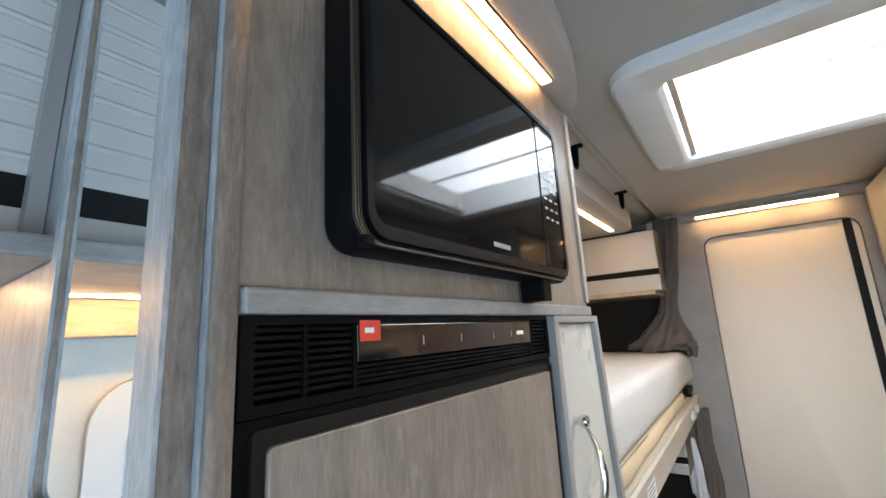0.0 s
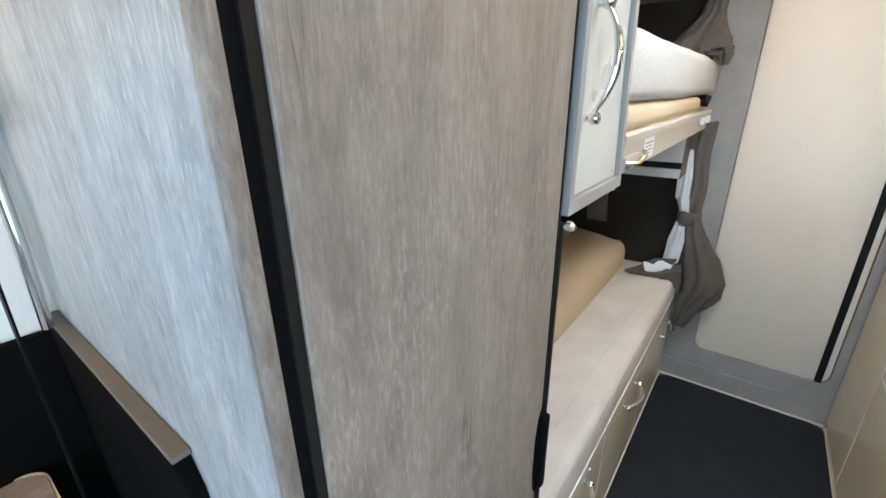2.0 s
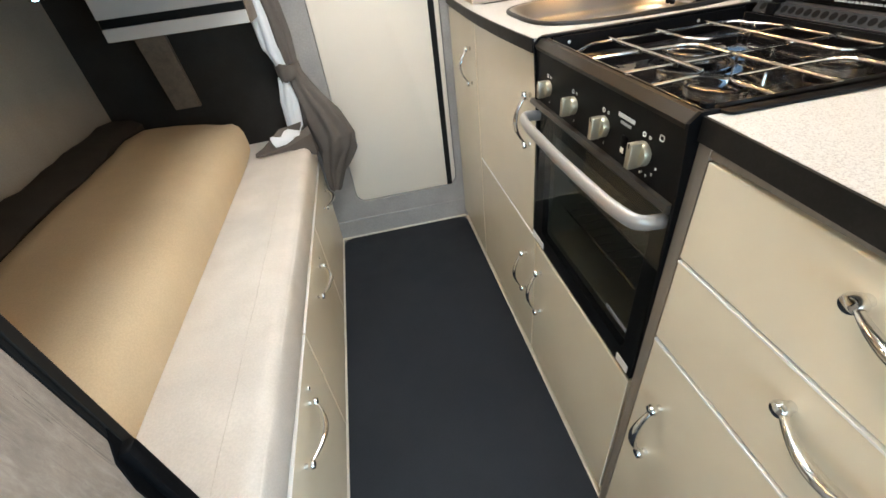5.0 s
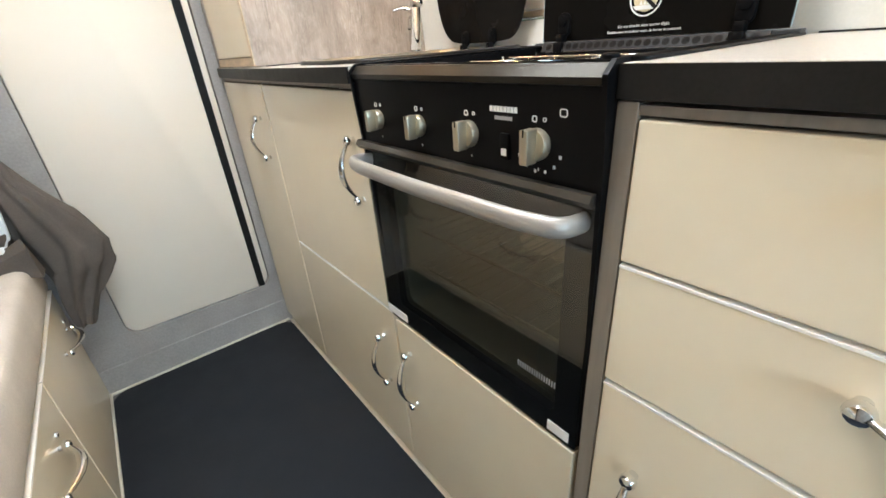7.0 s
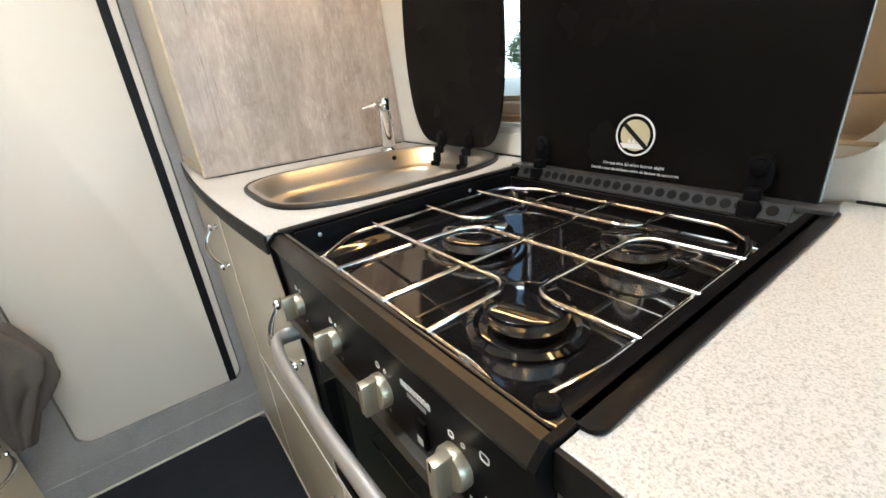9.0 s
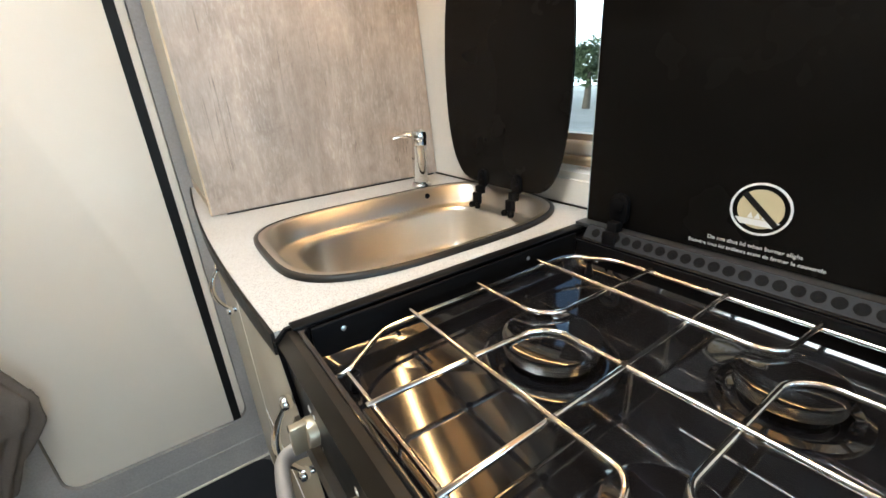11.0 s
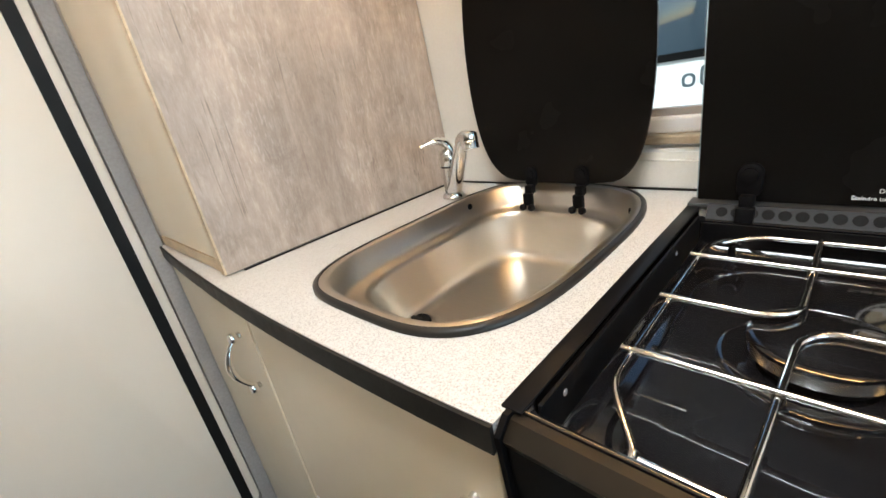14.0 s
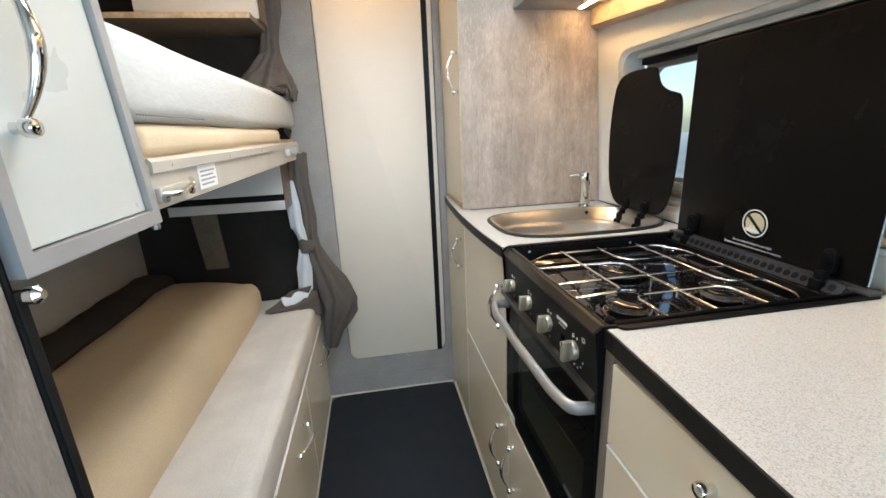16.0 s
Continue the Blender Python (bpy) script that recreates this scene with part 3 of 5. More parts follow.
tag = thing("sticker", (F, 0.228, 1.541), "small red sticker on the fridge vent", "sticker")
part("film", box(F + 0.001, F + 0.002, 0.2205, 0.2395, 1.5355, 1.5495), RED, tag)
part("mark", box(F + 0.002, F + 0.0023, 0.2245, 0.233, 1.541, 1.5445), PRINT, tag)

wc = thing("wall_cabinet", (-0.2, 0.66, 1.16), "small white cabinet with grey frame and chrome handle", "cabinet")


def lean(bm):
    """The cabinet's far side leans in towards its top."""
    for v in bm.verts:
        if v.co.y > 0.70:
            v.co.y -= 0.115 * (v.co.z - 1.165)
    return bm


part("body", lean(box(-0.40, F - 0.004, 0.552, 0.7685, 1.170, 1.551)), CARCASS, wc)
part("frame", lean(ring(rounded(0.564, 0.771, 1.180, 1.543, 0.004), rounded(0.5495, 0.787, 1.162, 1.552, 0.002), "x", F - 0.004, F + 0.010)), ALU, wc, "grey aluminium frame")
wdoor = part("door", lean(box(F - 0.007, F + 0.003, 0.5655, 0.7695, 1.1815, 1.5415, 0.002)), WHITE_DOOR, wc, "white gloss door")
bow_handle(wdoor, (F + 0.003, 0.602, 1.414), (F + 0.003, 0.593, 1.283), (1, 0, 0), 0.9)

mw = thing("microwave", (0.0, 0.36, 1.59), "black built-in microwave with dark reflective door", "microwave")
M = 0.020
part("body", prism(rounded(0.189, 0.552, 1.591, 1.803, 0.020), "x", F + 0.0005, M, 0.006), BLACK, mw, "black bezel", 40)
mdoor = part("door", prism(rounded(0.200, 0.478, 1.603, 1.790, 0.012), "x", M - 0.004, M + 0.003, 0.001), MW_GLASS, mw, "glossy black glass door")
part("frame", ring(rounded(0.200, 0.538, 1.606, 1.790, 0.012), rounded(0.194, 0.545, 1.597, 1.796, 0.018), "x", M - 0.002, M + 0.0045), PANEL_BLACK, mw, "", 40)
for i in range(3):
    part("trim", ring(rounded(0.1918 - 0.0022 * i, 0.547, 1.5945 - 0.0005 * i, 1.798, 0.02), rounded(0.1907 - 0.0022 * i, 0.5475, 1.594 - 0.0005 * i, 1.7985, 0.02), "x", M - 0.001, M + 0.0015), TRIM_STEEL, mw)
ctrl = part("control_panel", box(M - 0.003, M + 0.0035, 0.4800, 0.5385, 1.607, 1.789, 0.001), MW_GLASS, mw, "touch control panel")
for r in range(7):
    for c in range(3):
        y = 0.488 + c * 0.0160
        z = 1.665 + r * 0.0125
        part("key", box(M + 0.0035, M + 0.0038, y, y + 0.008, z, z + 0.0025), PRINT_GREY, ctrl)
part("mark", box(M + 0.0030, M + 0.0033, 0.352, 0.385, 1.6125, 1.6170), PRINT_GREY, mdoor, "grey badge")
part("latch", box(M - 0.002, M + 0.006, 0.190, 0.199, 1.590, 1.598, 0.002), BLACK, mw)
part("foot", box(F + 0.004, M - 0.002, 0.47, 0.495, 1.5677, 1.5915, 0.002), BLACK, mw)

valance = thing("overhead_valance", (0.0, 0.3, 1.92), "rounded beige valance over the microwave", "valance")
outline = [(F - 0.03, -0.5), (0.064, -0.5), (0.058, 0.46), (0.050, 0.56), (0.038, 0.645), (0.019, 0.708), (0.004, 0.733), (F - 0.03, 0.745)]
part("board", prism(outline, "z", 1.920, 1.9785, 0.003), CEILING, valance, "", 40)
led_strip((-0.004, 0.14, 1.920), (0.0, 0.618, 1.920), 0.015, (0, 0, 1), "bright strip lamp under the valance over the microwave")

# mirror in a rounded frame on the cabinet side
mirror = thing("wall_mirror", (-0.13, 0.11, 1.42), "mirror in a rounded driftwood frame", "mirror")
part("frame", ring(rounded(-0.222, -0.053, 1.442, 1.93, 0.012), rounded(-0.238, -0.025, 1.421, 1.96, 0.046), "y", P - 0.0175, P - 0.0150), WOOD_PALE_DAYLIT, mirror, "rounded wood frame", 35)
part("frame_side", ring(rounded(-0.222, -0.053, 1.442, 1.93, 0.012), rounded(-0.2382, -0.0248, 1.4208, 1.9602, 0.046), "y", P - 0.0148, P - 0.0005), WOOD_EDGE, mirror, "grained frame edge", 35)
part("glass", box(-0.2225, -0.0525, P - 0.0125, P - 0.0105, 1.4415, 1.9305), MIRROR, mirror, "mirror glass")

# ---- overhead locker beside the mirror ----
locker = thing("overhead_locker", (-0.6, -0.6, 1.64), "white ribbed overhead locker with black groove", "locker")
prof = [(-0.715, 1.650), (-0.402, 1.645), (-0.398, 1.69), (-0.393, 1.745), (-0.385, 1.83), (-0.372, 1.905), (-0.355, 1.977), (-0.715, 1.977)]
part("body", prism(prof, "y", -1.65, P - 0.004), QUILT, locker)
part("groove", prism([(-0.41, 1.688), (-0.3960, 1.690), (-0.3925, 1.724), (-0.405, 1.724)], "y", -1.64, P - 0.005), BLACK_TRIM, locker, "black grip groove")
for i in range(8):
    z = 1.745 + 0.029 * i
    x = -0.3945 + max(0, z - 1.745) * 0.10 + max(0, z - 1.83) * 0.09
    part("rib", tube([(x, -1.64, z), (x, P - 0.005, z)], 0.0045, 6), QUILT, locker)
part("end_profile", loft([[(u + 0.004, y, v) for u, v in prof[1:7]] + [(u + 0.028, y, v) for u, v in reversed(prof[1:7])] for y in (P - 0.016, P - 0.001)]), ALU, locker, "curved grey end profile")
part("bottom_board", box(-0.715, -0.30, -1.65, P - 0.001, 1.624, 1.6445, 0.003), WOOD_SHELF, locker, "grey wood bottom board")
part("light_board", box(-0.715, -0.655, -1.65, P - 0.003, 1.562, 1.6235, 0.003), WOOD_TAN, locker, "tan board under the locker")
led_strip((-0.60, -1.2, 1.6235), (-0.60, 0.09, 1.6235), 0.014, (0, 0, 1), "warm strip lamp under the overhead locker", glow=LED_LOCKER)

# ---- belted seat and table ----
seat = thing("travel_seat", (-0.42, 0.0, 0.0), "dark travel seat with thin back panel against the cabinet", "seat")
part("backrest", prism([(-0.66, 0.42), (-0.105, 0.42), (-0.125, 0.80), (-0.155, 0.985), (-0.175, 1.020), (-0.60, 1.020)], "y", P - 0.0165, P - 0.0005, 0.003), DARK_CLOTH, seat, "black back panel", 40)
part("top_trim", box(-0.60, -0.168, P - 0.0170, P - 0.0004, 1.019, 1.0245, 0.001), varied("taupe_vinyl", (0.11, 0.10, 0.082), 9, 0.08, 0.6), seat, "taupe vinyl top")
part("base", box(-0.70, -0.10, -0.42, P - 0.001, 0.0, 0.36, 0.006), DARK_CLOTH, seat)
part("side_panel", box(-0.7190, -0.700, -0.80, P - 0.002, 0.36, 0.955, 0.004), DARK_CLOTH, seat, "dark side panel on the wall")
part("seat_cushion", cushion(-0.70, -0.11, -0.43, P - 0.03, 0.36, 0.46, 0.03), DARK_CLOTH, seat, "dark seat cushion", 50)
belt = thing("seat_belt", (-0.55, 0.08, 0.9), "black seat belt with a chrome guide bar", "seat belt")
part("strap", loft([[(-0.61, 0.085, 1.33), (-0.57, 0.085, 1.33), (-0.57, 0.082, 1.33), (-0.61, 0.082, 1.33)], [(-0.61, 0.076, 1.02), (-0.57, 0.076, 1.02), (-0.57, 0.073, 1.02), (-0.61, 0.073, 1.02)], [(-0.58, 0.070, 0.5), (-0.54, 0.070, 0.5), (-0.54, 0.067, 0.5), (-0.58, 0.067, 0.5)]]), BLACK, belt)
part("guide_bar", tube([(-0.515, 0.106, 1.31), (-0.52, 0.104, 1.15), (-0.545, 0.102, 1.025)], 0.007, 10), CHROME, belt, "chrome bar", 50)
part("anchor", box(-0.61, -0.50, 0.080, P - 0.0005, 1.285, 1.335, 0.008), BLACK, belt, "black belt anchor", 40)
table = thing("dinette_table", (-0.5, -0.4, 0.0), "driftwood dinette table with pale edge", "table")
part("tabletop", prism(rounded(-0.70, -0.20, -0.62, 0.045, 0.04), "z", 0.70, 0.722, 0.003), WOOD_SHELF, table, "grey driftwood top", 40)
part("edge_band", ring(rounded(-0.7005, -0.1995, -0.6205, 0.0455, 0.04), rounded(-0.703, -0.197, -0.623, 0.048, 0.042), "z", 0.699, 0.7235), WOOD_TAN, table, "tan edge band")
part("leg", tube([(-0.5, -0.3, 0.0), (-0.5, -0.3, 0.70)], 0.03, 16), SATIN, table, "", 40)

# ---- bunks ----
B = -0.015
for y0, y1, hy in ((0.556, 1.038, (0.890, 0.750, 0.366)), (1.044, 1.530, (1.405, 1.262, 0.348)), (1.536, 2.040, (1.950, 1.805, 0.335))):
    unit = thing("bunk_cabinet", (-0.2, (y0 + y1) / 2, 0.02), "cream under-bunk drawer with white top edge and chrome handle", "drawer", "drawers under the lower bunk")
    part("box", box(-0.60, B - 0.018, y0 + 0.004, y1 - 0.004, 0.045, 0.41), CARCASS, unit)
    front = part("front", box(B - 0.017, B, y0, y1, 0.022, 0.425, 0.0015), CREAM, unit, "cream drawer front")
    part("top_edge", box(B - 0.0175, B + 0.001, y0, y1, 0.4255, 0.4295), WHITE_EDGE, front, "white edge strip")
    bow_handle(front, (B, hy[0], hy[2]), (B, hy[1], hy[2] - 0.002), (1, 0, 0))
    part("lock", disc((B, hy[0] + 0.03, hy[2] + 0.012), (1, 0, 0), [(0.006, 0), (0.006, 0.003), (0.003, 0.004)], 10), CHROME, front, "", 40)
setting("bunk_base", box(-0.70, B - 0.019, 0.552, 2.044, 0.0, 0.0215), CARCASS, "grey plinth board under the lower bunk", "plinth")
deck = setting("bunk_board", box(-0.71, B - 0.02, 0.552, 2.044, 0.411, 0.4305), CARCASS, "grey board under the lower mattress", "board")

lower = thing("lower_mattress", (-0.3, 1.3, 0.43), "pale linen seat cushion on the lower bunk", "mattress")
part("cushion", cushion(-0.70, -0.012, 0.562, 2.035, 0.4315, 0.565, 0.028, 14, 0.004, 5), PALE_CLOTH, lower, "", 60)
part("piping", tube([(-0.0165, 0.58 + 0.12 * i, 0.5475 + 0.002 * math.sin(i * 2.1)) for i in range(13)], 0.0028, 6), PALE_CLOTH, lower, "stitched edge seam", 60)
part("seam", tube([(-0.08 - 0.09 * (i % 2) * 0.02, 0.57 + 0.12 * i, 0.5655) for i in range(13)], 0.0012, 5), PALE_CLOTH, lower)
# bolster: a sagging tan back cushion lying behind the seat cushion
bol = thing("bolster_cushion", (-0.4, 1.2, 0.56), "long tan back cushion lying on the lower bunk", "cushion")
sect = [(-0.226, 0.566), (-0.221, 0.600), (-0.223, 0.640), (-0.232, 0.668), (-0.250, 0.688), (-0.285, 0.703), (-0.34, 0.714), (-0.42, 0.722), (-0.50, 0.727), (-0.54, 0.728), (-0.553, 0.715), (-0.555, 0.64), (-0.55, 0.566)]
loops = []
for i in range(25):
    f = i / 24
    y = 0.563 + (1.900 - 0.563) * f
    line = []
    for x, z in sect:
        wave = 0.010 * noise.noise(Vector((x * 5, y * 4, 3))) if z > 0.65 else 0.0
        back = 0.022 * noise.noise(Vector((1.5, y * 7, 0))) if x < -0.45 else 0.0
        peak = 0.022 * max(0.0, 1 - abs(x + 0.238) / 0.03) * max(0.0, (f - 0.93) / 0.07)
        pinch = 0.010 * max(0.0, (f - 0.9) / 0.1) if z > 0.66 else 0.0
        line.append((x + back, y + 0.03 * (x + 0.25) * f, z + wave + peak - pinch))
    loops.append(line)
part("cover", loft(loops), TAN_CLOTH, bol, "", 60)
flap_rows = []
for i in range(25):
    y = 0.566 + (1.930 - 0.566) * i / 24
    edge_x = -0.552 + 0.020 * noise.noise(Vector((1.5, y * 7, 0))) + 0.012 * noise.noise(Vector((7, y * 15, 0)))
    h = 0.012 * noise.noise(Vector((4, y * 9, 1)))
    flap_rows.append([(edge_x - 0.006, y, 0.570), (edge_x - 0.004, y, 0.728 + h), (edge_x - 0.03, y, 0.745 + h), (-0.64, y, 0.752 + h), (-0.695, y, 0.74 + h), (-0.697, y, 0.570)])
part("back_flap", loft(flap_rows), BROWN_FELT, bol, "dark brown cloth tucked behind", 50)
setting("bunk_lining", box(-0.7195, -0.700, 0.552, 2.084, 0.43, 1.9), varied("taupe_wall_lining", (0.36, 0.31, 0.245), 5, 0.1, 0.85, grain=200), "taupe lining of the bunk side wall", "lining")
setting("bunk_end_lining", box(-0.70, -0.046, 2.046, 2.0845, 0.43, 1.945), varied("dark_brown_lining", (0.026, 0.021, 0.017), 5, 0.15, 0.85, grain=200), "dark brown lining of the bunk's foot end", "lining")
setting("bunk_head_lining", box(-0.70, -0.03, 0.5485, 0.560, 0.43, 1.158), WOOD_DARK, "dark board between fridge and lower bunk", "board")

upper = thing("upper_bunk", (-0.3, 1.4, 1.17), "fold-down upper bunk with beige metal rail", "bunk bed")
part("rail", prism([(-0.040, 1.172), (-0.014, 1.176), (-0.012, 1.236), (-0.018, 1.243), (-0.040, 1.243)], "y", 0.790, 2.035, 0.002), RAIL, upper, "beige metal rail")
part("rail_lip", prism([(-0.014, 1.224), (-0.008, 1.226), (-0.007, 1.241), (-0.012, 1.246), (-0.018, 1.243)], "y", 0.800, 1.76), RAIL, upper)
part("rail", box(-0.69, -0.66, 0.790, 2.035, 1.172, 1.243), RAIL, upper)
part("slat_board", box(-0.69, -0.03, 0.792, 2.033, 1.244, 1.256), TAN_CLOTH, upper)
part("under_cloth", cushion(-0.68, -0.022, 0.82, 1.75, 1.2445, 1.293, 0.018, 12, 0.004, 7), TAN_CLOTH, upper, "tan fabric cover under the mattress", 60)
part("underside", box(-0.66, -0.041, 0.792, 2.033, 1.205, 1.215), RAIL, upper)
latch = part("latch", box(-0.012, -0.004, 0.80, 0.90, 1.186, 1.206, 0.002), RAIL, upper, "sliding latch")
part("lever", tube(bent([(-0.004, 0.805, 1.196), (0.012, 0.82, 1.196), (0.014, 0.87, 1.205), (0.004, 0.885, 1.21)], 0.01), 0.004, 8), CHROME, latch, "chrome lever", 50)
for y in (0.807, 0.895):
    part("bolt", disc((-0.004, y, 1.192), (1, 0, 0), [(0.007, 0), (0.007, 0.005), (0.003, 0.007)], 8), CHROME, latch, "", 40)
for y in (1.73, 1.87):
    part("clip", cushion(-0.014, 0.000, y, y + 0.052, 1.198, 1.224, 0.005, 2, 0.003, 30), LINING, upper, "white plastic clip", 50)
part("end_bracket", prism([(1.93, 1.290), (1.78, 1.297), (1.775, 1.283), (1.86, 1.256), (1.93, 1.285)], "x", -0.03, -0.012), BLACK, upper, "black corner bracket")
for i in range(4):
    part("rivet", disc((-0.0075, 0.86 + i * 0.27, 1.2335), (1, 0, 0), [(0.0022, 0), (0.0018, 0.0012), (0.0005, 0.0016)], 6), SATIN, upper)
part("foot_bolt", tube([(-0.02, 0.80, 1.172), (-0.02, 0.80, 1.150)], 0.006, 8), CHROME, upper, "", 40)
note = thing("notice_label", (B, 0.98, 1.19), "white printed paper label on the bunk rail", "label")
part("paper", box(-0.0119, -0.0112, 0.957, 1.043, 1.184, 1.226), PAPER, note)
for i, z in enumerate((1.214, 1.2065, 1.199, 1.1915)):
    part("line", box(-0.0113, -0.0109, 0.965, 1.034 - 0.01 * (i % 2), z - 0.0017, z + 0.0017), PRINT_GREY, note)
matt = thing("upper_mattress", (-0.3, 1.4, 1.29), "thick white mattress on the upper bunk", "mattress")
part("cover", cushion(-0.68, -0.014, 0.762, 2.030, 1.292, 1.415, 0.026, 16, 0.005, 5), MATTRESS, matt, "", 60)
for i in range(30):
    part("stitch", box(-0.0125, -0.0105, 0.80 + 0.008 * i, 0.8035 + 0.008 * i, 1.3015, 1.3035), PRINT_GREY, matt)


def end_locker(z0, z1, groove, y, x0, label):
    k = thing("end_locker", ((x0 - 0.05) / 2, y + 0.1, z0), label, "locker", "lockers at the bunk's foot")
    part("body", box(x0, -0.05, y + 0.012, 2.044, z0, z1), WOOD_DARK, k)
    part("front", box(x0 + 0.004, -0.052, y, y + 0.0115, groove + 0.014, z1 - 0.004, 0.002), QUILT, k, "cream locker front")
    part("lower_front", box(x0 + 0.004, -0.052, y, y + 0.0115, z0 + 0.002, groove - 0.010, 0.002), QUILT, k, "cream lower rail")
    part("groove", box(x0 + 0.004, -0.052, y + 0.007, y + 0.0118, groove - 0.0098, groove + 0.0138), BLACK_TRIM, k, "black grip groove")
    return k


end_locker(1.655, 1.90, 1.728, 1.83, -0.44, "cream locker with black groove above the upper bunk")
end_locker(1.000, 1.171, 1.046, 1.80, -0.46, "cream locker with black groove under the upper bunk")
shelf_b = thing("bunk_shelf", (-0.4, 1.9, 1.62), "brown shelf board above the upper bunk", "shelf")
part("board", box(-0.695, -0.06, 1.74, 2.044, 1.636, 1.6535, 0.002), WOOD_DARK, shelf_b)
part("front_edge", box(-0.694, -0.061, 1.7365, 1.7395, 1.6365, 1.653), WOOD_TAN, shelf_b, "tan edge band")
brk = thing("shelf_bracket", (-0.36, 1.9, 0.76), "brown upright board under the end locker", "bracket")
part("board", prism([(-0.40, 0.77), (-0.318, 0.77), (-0.33, 0.999), (-0.42, 0.999)], "y", 1.88, 1.90, 0.002), WOOD_DARK, brk)

soffit = thing("bunk_soffit", (-0.45, 1.3, 1.9), "rounded beige ceiling panel above the upper bunk", "ceiling panel", kind="structure")
part("panel", prism(rounded(-0.70, -0.115, 0.78, 1.825, 0.06), "z", 1.902, 1.979, 0.004), CEILING, soffit, "", 40)
led_strip((-0.19, 1.10, 1.902), (-0.185, 1.745, 1.902), 0.014, (0, 0, 1), "warm strip lamp on the panel above the bunk")
rail = thing("curtain_rail", (-0.05, 1.4, 1.97), "slim aluminium curtain rail on the ceiling", "curtain rail")
part("rail", box(-0.056, -0.044, 0.78, 2.015, 1.968, 1.9795, 0.002), SATIN, rail)
for y in (1.02, 1.50):
    hook = thing("coat_hook", (-0.085, y, 1.95), "black plastic hook hanging from the ceiling", "hook", "ceiling hooks")
    part("plate", box(-0.105, -0.065, y - 0.008, y + 0.008, 1.972, 1.9796, 0.002), BLACK, hook)
    part("stem", prism([(-0.094, 1.972), (-0.076, 1.972), (-0.079, 1.925), (-0.083, 1.918), (-0.087, 1.918), (-0.091, 1.925)], "y", y - 0.006, y + 0.006, 0.002), BLACK, hook, "", 40)


def drape(levels, folds, depth, seed, n=72):
    """Gathered cloth: a folded ring of cloth at each level (z, centre x, centre y, half width x, half width y)."""
    loops = []
    for i, (z, cx, cy, wx, wy) in enumerate(levels):
        line = []
        for k in range(n):
            a = 2 * math.pi * k / n
            f = 1 + depth * math.sin(folds * a + seed + i * 0.22) + 0.10 * math.sin(3 * a + seed * 2 + i * 0.5)
            line.append((cx + wx * f * math.cos(a), cy + wy * f * math.sin(a), z + 0.006 * math.sin(folds * a * 0.5 + i)))
        loops.append(line)
    return loft(loops)


def smooth_levels(rows, steps=5):
    out = []
    for a, b in zip(rows, rows[1:]):
        for i in range(steps):
            t = i / steps
            s = t * t * (3 - 2 * t)
            out.append(tuple(p + (q - p) * s for p, q in zip(a, b)))
    return out + [rows[-1]]


up_c = thing("upper_curtain", (-0.03, 1.97, 1.42), "brown curtain gathered at the upper bunk's foot", "curtain")
part("cloth", drape(smooth_levels([(1.958, -0.030, 1.985, 0.045, 0.035), (1.86, -0.032, 1.98, 0.043, 0.035), (1.72, -0.045, 1.98, 0.040, 0.034), (1.62, -0.055, 1.975, 0.028, 0.028), (1.57, -0.058, 1.975, 0.034, 0.03), (1.49, -0.085, 1.955, 0.075, 0.055), (1.44, -0.10, 1.945, 0.105, 0.08), (1.424, -0.10, 1.945, 0.11, 0.085)]), 9, 0.16, 0.4), BROWN_CLOTH, up_c, "", 70)
part("lining", drape(smooth_levels([(1.952, -0.079, 1.972, 0.012, 0.02), (1.84, -0.076, 1.97, 0.012, 0.02), (1.70, -0.083, 1.972, 0.008, 0.012)]), 5, 0.2, 1.2, 40), PALE_CLOTH, up_c, "pale lining edge", 70)
part("tail", drape(smooth_levels([(1.452, -0.05, 1.93, 0.07, 0.06), (1.43, 0.0, 1.94, 0.025, 0.05), (1.40, 0.004, 1.945, 0.012, 0.035)]), 7, 0.2, 2.2), BROWN_CLOTH, up_c, "", 70)

lo_c = thing("lower_curtain", (0.0, 1.97, 0.4), "brown curtain tied back, showing its silver lining", "curtain")
part("cloth", drape(smooth_levels([(1.195, -0.020, 1.985, 0.036, 0.03), (1.08, -0.022, 1.98, 0.040, 0.03), (0.95, -0.005, 1.98, 0.032, 0.027), (0.84, -0.008, 1.98, 0.030, 0.026), (0.76, 0.010, 1.975, 0.040, 0.03), (0.66, 0.050, 1.972, 0.062, 0.036), (0.56, 0.082, 1.972, 0.082, 0.040), (0.50, 0.082, 1.975, 0.070, 0.040), (0.40, 0.048, 1.98, 0.040, 0.034), (0.32, 0.030, 1.985, 0.024, 0.028)]), 8, 0.15, 1.0), BROWN_CLOTH, lo_c, "", 70)
part("lining", drape(smooth_levels([(1.09, -0.052, 1.956, 0.010, 0.012), (0.99, -0.050, 1.95, 0.024, 0.018), (0.90, -0.046, 1.95, 0.024, 0.018), (0.845, -0.030, 1.955, 0.015, 0.012)]), 5, 0.18, 0.6, 40), LINING, lo_c, "silver lining bulging out", 70)
part("lining", drape(smooth_levels([(0.80, -0.036, 1.955, 0.016, 0.012), (0.72, -0.040, 1.95, 0.030, 0.016), (0.63, -0.046, 1.945, 0.026, 0.016), (0.585, -0.05, 1.94, 0.012, 0.012)]), 5, 0.18, 2.0, 40), LINING, lo_c, "silver lining below the tie", 70)
